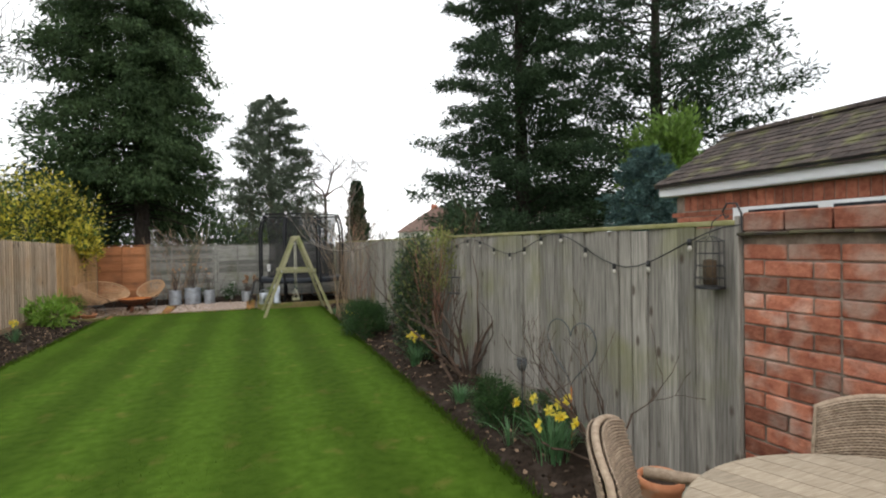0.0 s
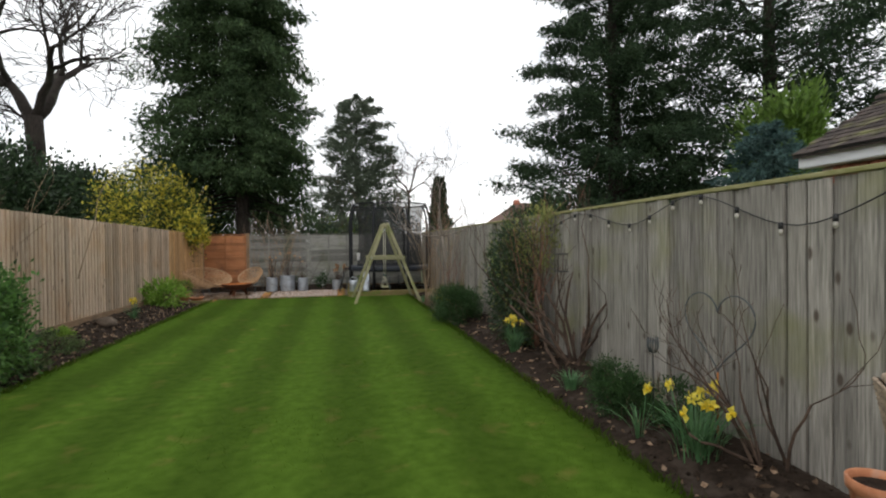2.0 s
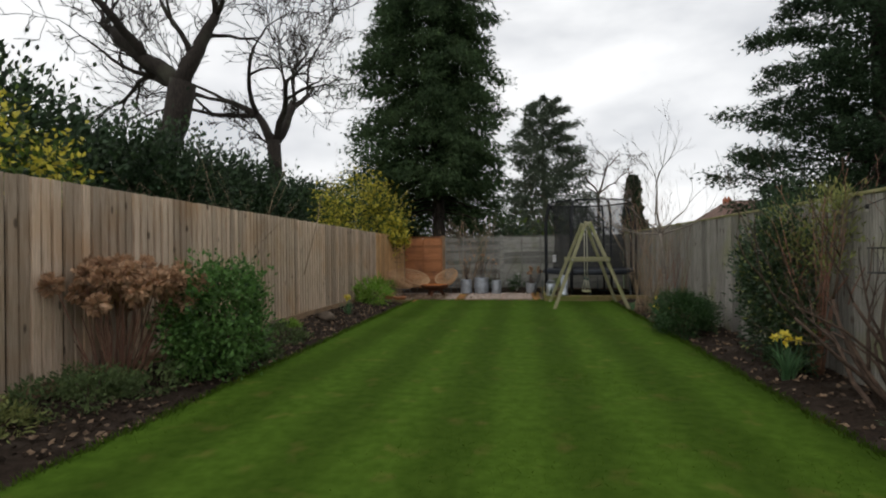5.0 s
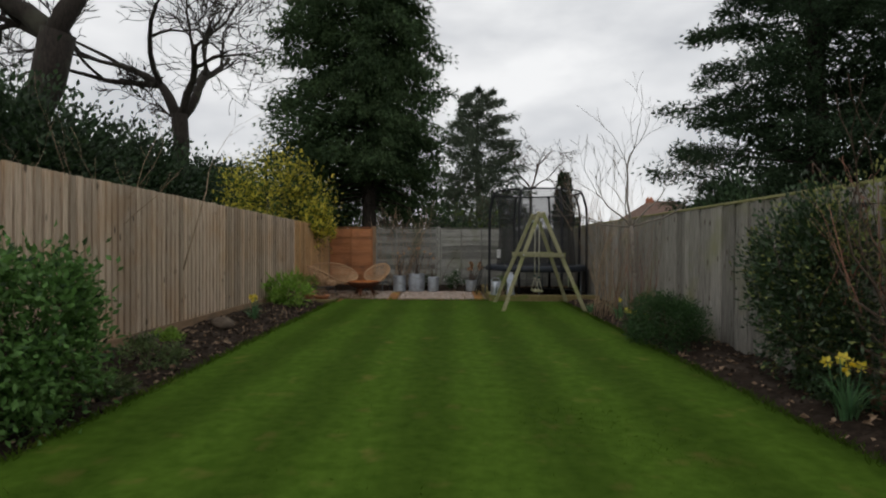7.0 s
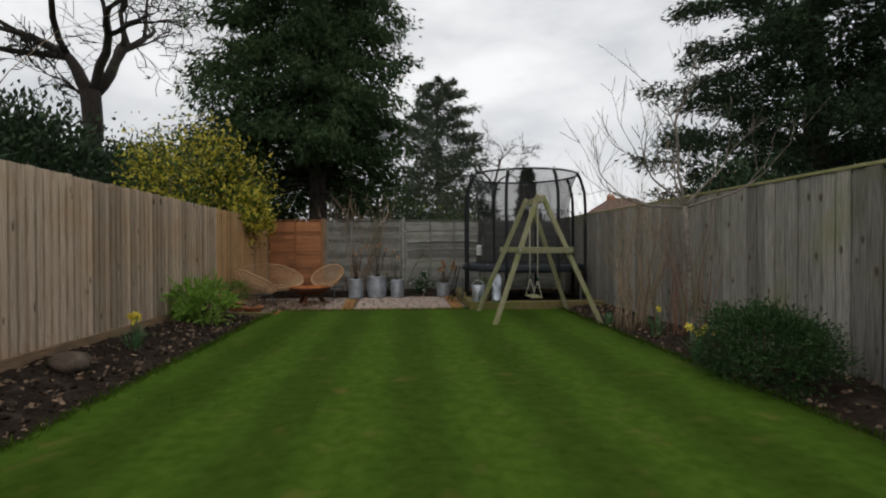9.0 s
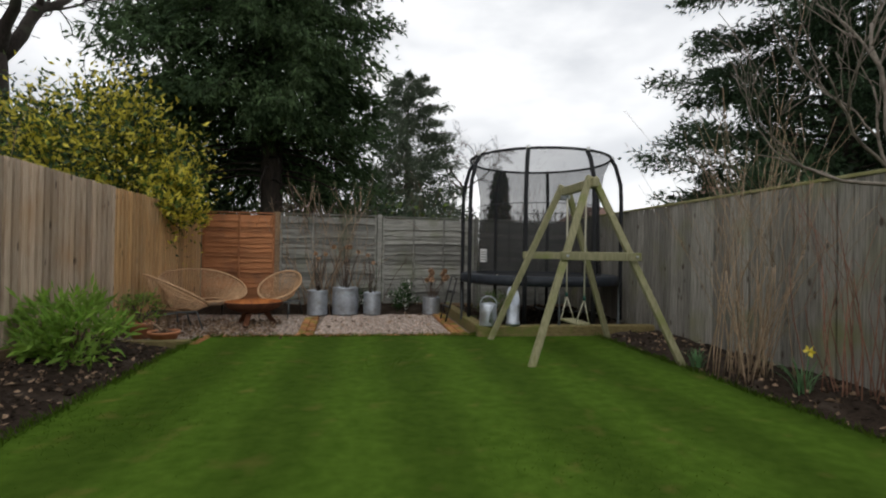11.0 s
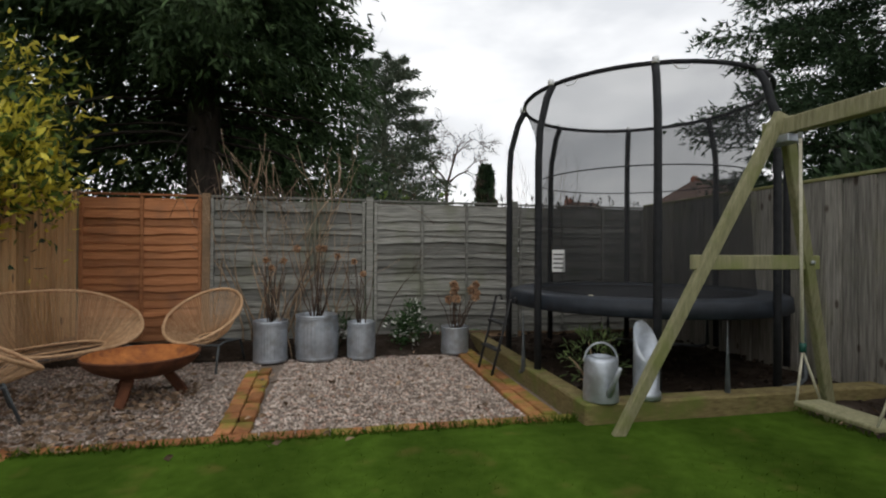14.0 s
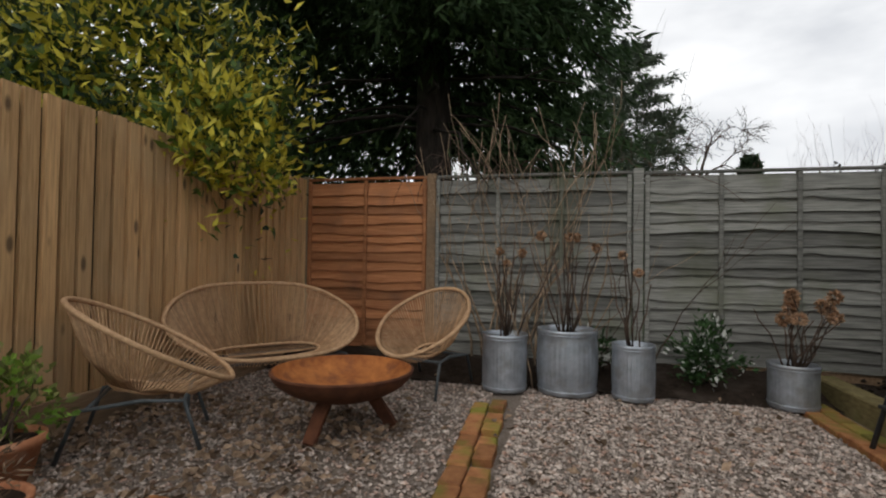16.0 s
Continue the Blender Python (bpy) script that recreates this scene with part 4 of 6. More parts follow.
bare_tree("crab_apple_tree", "small bare garden tree with pale upright branches by the fence", 2.98, 10.15, 1.72, 0.036, 0.9, 3, "bark_pale", 0.50, 0.34, (2, 4), (-0.06, 0, 1), min_r=0.0024, wobble=0.13, shrink=0.62,
          limbs=[((-0.05, 0.05, 1), 1.2, 0.62), ((-0.55, 0.0, 0.75), 0.75, 0.45), ((0.5, 0.2, 0.75), 0.75, 0.45), ((-1.0, -0.15, 0.10), 0.8, 0.42), ((0.9, -0.3, 0.30), 0.75, 0.42), ((-0.15, 0.5, 0.85), 0.7, 0.36)])
rng = np.random.default_rng(3)

# ---- shrubs and flowers ----
brick_wall()
cube_sheet_roof()


def shrub(name, label, x, y, z, rx, ry, rz, n, leaf, width, materials, category="shrub", stems=14, stem_mat="twig", clumps=40, shares=None, floor=0.0, base_z=0.0, wild=0.6):
    """A rounded bush: stems from the base and leaves in uneven clumps."""
    t = thing(name, label, category, pose(x, y, base_z))
    c = rng.normal(size=(clumps, 3))
    c /= np.linalg.norm(c, axis=1)[:, None]
    c *= (0.45 + 0.5 * rng.random(clumps) ** 0.6)[:, None]
    c = c * np.array([rx, ry, rz]) + np.array([0, 0, z])
    c = c[c[:, 2] > floor]
    lines = []
    for k in range(min(stems, len(c))):
        e = c[k]
        s = np.linspace(0, 1, 5)[:, None]
        a = rng.normal(0, 0.08 * rx, 3) * np.array([1, 1, 0])
        lines.append((a * (1 - s) + e * s + np.array([0, 0, 0.12 * rz]) * np.sin(s * 3.1), np.linspace(0.008 + 0.012 * rx, 0.003 + 0.002 * rx, 5)))
    if lines:
        tagged(tubes("stem_clump", lines, stem_mat, t, 4), kind="stuff")
    for mi, material in enumerate(materials):
        share = (shares or [1 / len(materials)] * len(materials))[mi]
        k = int(n * share)
        i = rng.integers(len(c), size=k)
        off = rng.normal(size=(k, 3)) * np.array([rx, ry, rz]) * 0.17
        p = c[i] + off
        keep = p[:, 2] > floor * 0.9
        p = p[keep]
        d = (p - np.array([0, 0, z * 0.6])) / np.array([rx, ry, rz]) + rng.normal(0, wild, p.shape)
        tagged(put("foliage", leaf_mesh("foliage", p, d, leaf * (0.6 + 0.7 * rng.random(len(p))), width * (0.7 + 0.5 * rng.random(len(p))), material), t), kind="stuff")
    return t


# dark evergreens beyond the new fence
for k, (hx, hy, hr, hz) in enumerate(((-13.5, 5.5, 3.0, 5.2), (-12.6, 10.4, 3.0, 5.6), (-12.0, 15.4, 2.9, 5.2), (-11.6, 20.2, 2.8, 5.0), (-11.2, 25.0, 2.6, 4.7), (-17.5, 24.0, 3.2, 5.2))):
    shrub("evergreen_tree", "dense dark evergreen tree behind the new fence", hx, hy, hz * 0.52, hr, hr, hz * 0.53, 27000, 0.20, 0.11, ["hedge"], "tree", 12, "bark", 170, base_z=-0.12)
shrub("elaeagnus_bush", "yellow variegated evergreen bush leaning over the fence corner", -4.75, 16.3, 2.25, 1.35, 1.55, 1.6, 20000, 0.115, 0.044, ["gold", "gold_green", "hedge"], "bush", 18, "twig", 70, [0.42, 0.30, 0.28], 0.4, base_z=-0.12, wild=1.7)
spray = shrub("elaeagnus_bush", "yellow spray of variegated leaves hanging over the fence", -3.50, 15.95, 1.98, 0.42, 0.75, 0.52, 1700, 0.115, 0.044, ["gold", "gold_green"], "bush", 0, "twig", 18, [0.6, 0.4], 1.6, base_z=-0.12, wild=1.7)
tubes("branch", [([(-1.2, 0.4, 0.1), (-0.7, 0.3, 1.3), (-0.25, 0.1, 2.15), (0.1, 0.0, 2.05), (0.2, -0.2, 1.75)], [0.03, 0.025, 0.018, 0.012, 0.006]), ([(-0.7, 0.3, 1.3), (-0.3, -0.2, 2.3), (0.05, -0.5, 2.1)], [0.02, 0.014, 0.006])], "bark", spray, 6)
shrub("elaeagnus_bush", "yellow-green variegated evergreen bush rising over the new fence", -5.6, 5.7, 1.9, 1.0, 1.1, 1.35, 7000, 0.10, 0.058, ["gold", "gold_green", "hedge"], "bush", 14, "twig", 40, [0.33, 0.45, 0.22], 0.4, base_z=-0.12, wild=1.7)
shrub("laurel_bush", "bright green leafy bush beyond the side fence", 15.2, 14.0, 4.0, 1.25, 1.4, 2.7, 7000, 0.26, 0.12, ["laurel"], "bush", 10, "twig", 46, base_z=-0.12)
shrub("evergreen_bush", "dark green bush below the tall conifers", 9.2, 17.5, 1.6, 1.6, 1.8, 1.9, 5000, 0.2, 0.09, ["hedge"], "bush", 10, "bark", 40, base_z=-0.12)
shrub("far_hedge", "distant mixed hedge beyond the lap fence", -1.5, 25.0, 1.5, 5.5, 1.0, 1.6, 8000, 0.2, 0.09, ["cedar", "gold_green"], "hedge", 40, "twig", 90, [0.7, 0.3], base_z=-0.12)
shrub("far_hedge", "distant dark hedge below the bungalows", 13.0, 31.0, 1.0, 8.0, 1.2, 1.3, 7000, 0.25, 0.1, ["hedge"], "hedge", 40, "twig", 90, base_z=-0.12)
shrub("holly_bush", "dark glossy evergreen bush between the yellow bush and conifer", -4.6, 18.9, 2.2, 1.4, 1.1, 2.2, 5200, 0.12, 0.06, ["hedge", "gold_green"], "bush", 12, "bark", 60, [0.85, 0.15], 0.3, base_z=-0.12)
shrub("evergreen_bush", "dark evergreen bush behind the conifer trunk", -0.9, 20.6, 1.3, 1.8, 0.9, 1.5, 5000, 0.14, 0.06, ["hedge"], "bush", 10, "bark", 50, base_z=-0.12)
# bushes in the beds
shrub("choisya_bush", "rounded bright green leafy bush in the soil bed", -2.88, 5.80, 0.58, 0.52, 0.56, 0.62, 9000, 0.066, 0.034, ["shrub", "box"], "bush", 16, "twig", 80, [0.88, 0.12], wild=1.1)
shrub("box_bush", "dark clipped bushy mound beside the lawn edge", 2.87, 8.92, 0.29, 0.44, 0.56, 0.36, 12000, 0.045, 0.014, ["box"], "bush", 12, "twig", 60)
for bx, by, bs, txt in ((3.10, 3.92, 0.20, "small dark green box ball near the fence"), (3.00, 3.61, 0.19, "small dark green box ball in the bed"), (3.26, 3.20, 0.19, "low dark green shrub beside the daffodils")):
    shrub("box_ball", txt, bx, by, bs * 1.05, bs * 1.12, bs * 1.12, bs * 1.15, 4200, 0.028, 0.011, ["box"], "bush", 8, "twig", 40)
shrub("fern_clump", "bright yellow-green ferny plant in the soil bed", -3.18, 12.6, 0.30, 0.42, 0.45, 0.36, 1500, 0.14, 0.035, ["fern"], "plant", 14, "twig", 30)
shrub("climbing_shrub", "tall glossy evergreen climber against the weathered fence", 3.25, 6.85, 0.86, 0.30, 0.80, 0.92, 11000, 0.06, 0.026, ["ivy", "bud"], "climber", 22, "twig", 56, [0.90, 0.10])
shrub("climbing_shrub", "budding twiggy climber along the fence top", 3.30, 6.2, 1.50, 0.26, 0.75, 0.42, 1300, 0.05, 0.02, ["bud"], "climber", 16, "twig_red", 26)
for lx, ly, ls, mt in ((-3.4, 4.2, 0.34, "sedum"), (-3.0, 4.9, 0.30, "sedum"), (-2.95, 7.55, 0.30, "sedum"), (-3.5, 3.5, 0.34, "sedum"), (-3.5, 8.6, 0.22, "fern"), (-3.45, 4.75, 0.32, "sedum"), (-3.2, 4.5, 0.34, "sedum"), (-3.3, 3.7, 0.28, "bud"), (-2.8, 6.6, 0.22, "sedum"), (-3.5, 6.6, 0.25, "sedum")):
    shrub("low_plant", "low spreading green plant on the dark soil", lx, ly, ls * 0.38, ls, ls, ls * 0.6, 1100, 0.055, 0.018, [mt], "plant", 5, "twig", 24)
shrub("white_flower_bush", "small green bush dotted with white flowers", 0.24, 16.78, 0.24, 0.26, 0.22, 0.26, 900, 0.06, 0.026, ["box", "white_petal"], "bush", 8, "twig", 26, [0.88, 0.12], base_z=0.03)
shrub("white_flower_bush", "small green sprig with white flowers behind the planters", -0.60, 16.75, 0.2, 0.15, 0.12, 0.18, 260, 0.06, 0.026, ["box", "white_petal"], "bush", 5, "twig", 14, [0.85, 0.15], base_z=0.03)
shrub("pot_plant", "straggly pale green plant behind the watering can", 1.35, 14.5, 0.22, 0.28, 0.2, 0.24, 420, 0.07, 0.014, ["sedum"], "plant", 10, "twig_pale", 22, base_z=0.1)


def bare_shrub(name, label, x, y, n, length, r, spread, depth, material, z=0.0, up=0.3, kids=(1, 3), way=(0, 0, 1), base=0.05, shrink=0.62, wobble=0.13):
    t = thing(name, label, "shrub", pose(x, y, z))
    lines = []
    for _ in range(n):
        a = rng.normal(0, base, 3) * np.array([1, 1, 0])
        d = np.array(way, float) + rng.normal(0, spread, 3) * np.array([1, 1, 0.3])
        lines += grow(a, d, length * (0.7 + 0.5 * rng.random()), r, depth, 0.55, up, kids, 5, shrink, wobble)
    tagged(tubes("stem_clump", [(p, np.maximum(q, 0.0018)) for p, q in lines], material, t, 5), kind="stuff")
    return t


bare_shrub("bare_shrub", "bare twisting many-stemmed shrub against the weathered fence", 3.34, 5.1, 13, 0.90, 0.023, 0.38, 3, "twig", way=(-0.10, 0.0, 1), shrink=0.70, up=0.32, wobble=0.17)
bare_shrub("bare_shrub", "small bare dark-stemmed shrub with budding tips", 3.31, 2.54, 7, 0.58, 0.013, 0.34, 3, "twig", way=(-0.1, 0.0, 1))
bare_shrub("climbing_rose", "tall bare arching stems above the fence", 3.36, 6.1, 14, 0.75, 0.006, 0.22, 2, "twig_red", z=0.8, way=(0, 0.05, 1), base=0.28)
bare_shrub("dogwood", "dense clump of tall bare upright brown stems", 2.95, 11.5, 46, 1.15, 0.006, 0.19, 2, "twig_pale", base=0.13, kids=(1, 2), shrink=0.7, wobble=0.06)
bare_shrub("dogwood", "clump of bare reddish stems beside the small tree", 3.2, 10.7, 22, 0.95, 0.006, 0.18, 1, "twig_red", base=0.16, kids=(1, 2), shrink=0.7, wobble=0.06)


def arching_bramble():
    """Bare runners bowing over the top of the lap fence, with short side twigs."""
    t = thing("bramble", "tangle of bare arching stems over the lap fence top", "bramble", pose(-1.35, BACK_Y + 0.12, 1.62))
    lines = []
    for k in range(44):
        x0 = rng.normal(-0.1, 0.55)
        run, rise = rng.normal(0.15, 0.55), 0.16 + 0.34 * rng.random()
        y1 = rng.normal(-0.16, 0.14)
        q = np.linspace(0, 1, 9)
        p = np.stack([x0 + run * q, 0.10 + (y1 - 0.10) * q, rise * 4 * q * (1 - q) - 0.10 * q], 1) + rng.normal(0, 0.012, (9, 3))
        lines.append((p, np.linspace(0.0055, 0.0025, 9)))
        for m in rng.integers(2, 8, 3):
            d = rng.normal(0, 0.09, 3) + np.array([0, 0, 0.07])
            lines.append((np.stack([p[m], p[m] + d * 0.5 + rng.normal(0, 0.01, 3), p[m] + d]), 0.0022))
    tagged(tubes("stem_clump", lines, "twig", t, 4), kind="stuff")


arching_bramble()


def seedheads():
    """Upright stems with dark seed heads, standing just higher than the lap fence."""
    t = thing("seedhead_shrub", "row of bare stems with dark seed heads beyond the lap fence", "shrub", pose(3.9, 20.4, -0.12))
    lines, P, D = [], [], []
    for k in range(80):
        x, y, h = rng.uniform(-1.7, 2.6), rng.normal(0, 0.3), 2.12 + 0.30 * rng.random()
        lean = rng.normal(0, 0.07)
        lines.append(([(x, y, 0), (x + lean * 0.4, y, h * 0.6), (x + lean, y, h)], 0.005))
        for q in range(9):
            P.append((x + lean + rng.normal(0, 0.012), y, h - 0.06 + 0.012 * q))
            D.append(rng.normal(0, 0.5, 3) + np.array([0, 0, 0.8]))
    tagged(tubes("stem_clump", lines, "twig", t, 4), kind="stuff")
    tagged(put("seed_head_mass", leaf_mesh("seed_head_mass", np.array(P), np.array(D), 0.05, 0.03, "bark_oak"), t), kind="stuff")


seedheads()
bare_shrub("hedge_saplings", "bare saplings behind the new fence", -6.4, 10.0, 24, 1.1, 0.01, 0.35, 2, "twig_pale", z=1.0, base=1.6)
bare_shrub("hazel_shrub", "dense brown bare shrub below the distant cedar", -0.6, 23.0, 40, 2.4, 0.016, 0.28, 2, "twig", base=0.9)
bare_shrub("hazel_shrub", "purplish bare thicket below the distant trees", 5.8, 30.0, 30, 2.6, 0.018, 0.25, 2, "twig_red", base=1.8)


def wall_climber():
    """Bare climbing stems trained on the lap fence."""
    t = thing("wall_climber", "bare climbing stems trained across the grey lap fence", "climber", pose(-1.45, 17.10, 0.05))
    lines = []
    for k in range(14):
        a = np.array([rng.normal(0.1, 0.42), 0, 0])
        lines += grow(a, (rng.normal(0, 0.4), 0.0, 1.0), 1.0, 0.013, 2, 0.5, 0.25, (1, 3), 5, 0.75, 0.14)
    out = []
    for p, q in lines:
        p = p.copy()
        p[:, 1] = np.clip(p[:, 1] * 0.15, -0.08, 0.06)
        out.append((p, np.maximum(q, 0.003)))
    tagged(tubes("stem_clump", out, "twig_pale", t, 5), kind="stuff")


wall_climber()


def ball_flower(r, n):
    d = rng.normal(size=(n, 3))
    d /= np.linalg.norm(d, axis=1)[:, None]
    return d * r * 0.45, d


def dried_hydrangea(label, x, y, n, h, spread, head, base_z=0.0, stem_mat="twig_pale", heads=None):
    t = thing("dried_hydrangea", label, "hydrangea", pose(x, y, base_z))
    lines, P, D = [], [], []
    for k in range(n):
        e = np.array([rng.normal(0, spread), rng.normal(0, spread), h * (0.68 + 0.34 * rng.random())])
        a = np.array([e[0] * 0.2, e[1] * 0.2, 0])
        s = np.linspace(0, 1, 5)[:, None]
        lines.append((a * (1 - s) + e * s + rng.normal(0, 0.015, (5, 3)), np.linspace(0.007, 0.004, 5)))
        if heads is None or k < heads:
            p, d = ball_flower(head, 90)
            P.append(p + e)
            D.append(d)
    tagged(tubes("stem_clump", lines, stem_mat, t, 5), kind="stuff")
    P, D = np.concatenate(P), np.concatenate(D)
    tagged(put("flowerhead_mass", leaf_mesh("flowerhead_mass", P, D + rng.normal(0, 0.5, D.shape), head * 0.75, head * 0.45, "dry_flower"), t, "papery brown dried flowerheads"), kind="stuff")


dried_hydrangea("dried hydrangea with brown papery flowerheads in the bed", -3.52, 5.12, 46, 1.22, 0.30, 0.11, stem_mat="twig_red")


def daffodils(label, x, y, leaves, blooms, h, spread, base_z=0.03):
    t = thing("daffodil_clump", label, "daffodils", pose(x, y, base_z), "daffodils in the beds")
    n = leaves
    V, F = [], []
    for k in range(n):
        a = rng.random() * 6.28
        r0 = rng.random() * spread * 0.45
        L, w = h * (0.65 + 0.4 * rng.random()), 0.012
        lean = 0.15 + 0.75 * rng.random()
        side = np.array([-math.sin(a), math.cos(a), 0])
        out = np.array([math.cos(a), math.sin(a), 0])
        b = len(V)
        for j in range(5):
            s = j / 4
            c = out * (r0 + lean * L * s ** 1.8) + np.array([0, 0, L * (s - 0.35 * lean * s ** 3)])
            ww = w * (1 - 0.75 * s ** 3)
            V += [(c + side * ww / 2).tolist(), (c - side * ww / 2).tolist()]
        for j in range(4):
            F.append((b + 2 * j, b + 2 * j + 1, b + 2 * j + 3, b + 2 * j + 2))
    put("leaves", mesh_of("leaves", V, F, "blade"), t)
    for k in range(blooms):
        a = rng.random() * 6.28
        e = np.array([rng.normal(0, spread * 0.42), rng.normal(0, spread * 0.42), h * (0.92 + 0.22 * rng.random())])
        s = np.linspace(0, 1, 4)[:, None]
        st = tubes("stem", [(e * np.array([0.3, 0.3, 0]) * (1 - s) + e * s, 0.004)], "blade", t, 5)
        face = Vector((math.cos(a), math.sin(a), -0.15)).normalized()
        q = face.to_track_quat("Z", "Y").to_matrix()
        pts = np.array([[0, 0, 0]] * 6, float) + e
        dd = np.array([list(q @ Vector((math.cos(i * 1.047), math.sin(i * 1.047), 0.15))) for i in range(6)])
        put("petals", leaf_mesh("petals", pts, dd, 0.055, 0.036, "petal", 0.1), st)
        v, f = lathe_data([(0.010, 0), (0.013, 0.016), (0.019, 0.032)], 9)
        put("trumpet", mesh_of("trumpet", [list(q @ Vector(c) + Vector(e)) for c in v], f, "trumpet", True), st)


daffodils("yellow daffodils in flower with tall strappy leaves", 3.06, 2.83, 110, 9, 0.40, 0.34)
daffodils("single yellow daffodil with thin leaves", 2.88, 3.20, 14, 1, 0.32, 0.08)
daffodils("clump of yellow daffodils below the climber", 2.98, 6.08, 60, 6, 0.40, 0.15)
daffodils("yellow daffodils beside the dark clipped mound", 2.72, 9.62, 40, 7, 0.30, 0.18)
daffodils("clump of yellow daffodils in the soil bed", -3.07, 10.5, 36, 5, 0.36, 0.15)
daffodils("single daffodil beside the bare stems", 2.98, 10.95, 30, 1, 0.34, 0.14)
daffodils("low tuft of green shoots near the lawn edge", 2.96, 4.43, 80, 0, 0.20, 0.22)
daffodils("green daffodil shoots not yet in flower", 2.78, 11.95, 40, 0, 0.20, 0.14)

rock_bm = bmesh.new()
bmesh.ops.create_icosphere(rock_bm, subdivisions=2, radius=0.16)
for v in rock_bm.verts:
    v.co *= 1 + 0.35 * noise.noise(v.co * 7)
    v.co.z *= 0.6
rock = part("garden_rock", rock_bm, "rock", None, smooth=True)
tagged(rock, "rough brown garden rock on the soil", "rock")
rock.matrix_basis = pose(-3.17, 9.62, 0.14)
copy_thing(rock, pose(-3.5, 8.3, 0.13, 0, 0, 70))

# ---- swing ----


def beam(name, a, b, w, h, material, parent, label="", bevel=0.006):
    a, b = Vector(a), Vector(b)
    L = (b - a).length
    bm = box_bm(-w / 2, w / 2, -h / 2, h / 2, 0, L, bevel)
    ob = part(name, bm, material, parent, label)
    d = (b - a).normalized()
    z = d
    ref = Vector((0, 1, 0)) if abs(d.y) < 0.9 else Vector((0, 0, 1))
    x = ref.cross(z).normalized()
    y = z.cross(x)
    m = Matrix((x, y, z)).transposed().to_4x4()
    m.translation = a
    ob.matrix_basis = m
    return ob


def swing():
    t = thing("garden_swing", "weathered green timber A-frame swing standing on the lawn", "swing")
    top_f, top_b = (1.92, 12.56, 1.90), (1.92, 13.30, 1.90)
    beam("top_beam", (1.92, 12.42, 1.885), (1.92, 13.42, 1.885), 0.07, 0.095, "swing_wood", t)
    for (fx, fy), (ax, ay) in (((1.13, 12.13), (1.89, 12.52)), ((2.73, 12.10), (1.97, 12.60)), ((1.11, 13.72), (1.89, 13.28)), ((2.73, 13.70), (1.97, 13.34))):
        beam("leg", (fx, fy, -0.02), (ax, ay, 1.96), 0.072, 0.05, "swing_wood", t)
    beam("cross_bar", (1.49, 12.305, 1.10), (2.37, 12.305, 1.10), 0.09, 0.035, "swing_wood", t)
    beam("cross_bar", (1.47, 13.50, 1.10), (2.39, 13.50, 1.10), 0.09, 0.035, "swing_wood", t)
    part("bracket", box_bm(1.87, 1.97, 13.22, 13.40, 1.79, 1.835, 0.004), "galv", t, "galvanised steel bracket")
    for x in (1.55, 2.31):
        for y in (12.273, 13.468):
            lathe("bolt", [(0.0, 0.012), (0.014, 0.012), (0.014, 0.0)], "galv", t, 8, m=pose(x, y, 1.10, 90))
    s = thing("swing_seat", "wooden plank swing seat hung on pale ropes", "swing seat", pose(1.92, 12.93, 0))
    part("seat", box_bm(-0.09, 0.09, -0.22, 0.22, 0.33, 0.355, 0.006), "swing_wood", s)
    for y in (-0.26, 0.26):
        r = tubes("rope", [([(0, y, 1.84), (0, y * 0.98, 1.2), (0, y * 0.94, 0.62)], 0.009)], "rope", s, 6)
        for x in (-0.08, 0.08):
            tubes("rope_tail", [([(0, y * 0.94, 0.62), (x, y * 0.80, 0.345)], 0.007)], "rope", r, 5)
        lathe("rope_clamp", [(0.0, -0.02), (0.017, -0.02), (0.017, 0.03), (0.0, 0.03)], "plastic_green", r, 8, m=pose(0, y * 0.94, 0.63))
        lathe("swivel_hook", [(0.0, -0.05), (0.012, -0.04), (0.012, 0.03), (0.0, 0.04)], "galv", r, 8, m=pose(0, y, 1.84))


swing()

# ---- trampoline ----


def ring_pts(r, z, n=48, cx=0.0, cy=0.0):
    a = np.arange(n) * 2 * math.pi / n
    return np.stack([cx + r * np.cos(a), cy + r * np.sin(a), np.full(n, z)], 1)


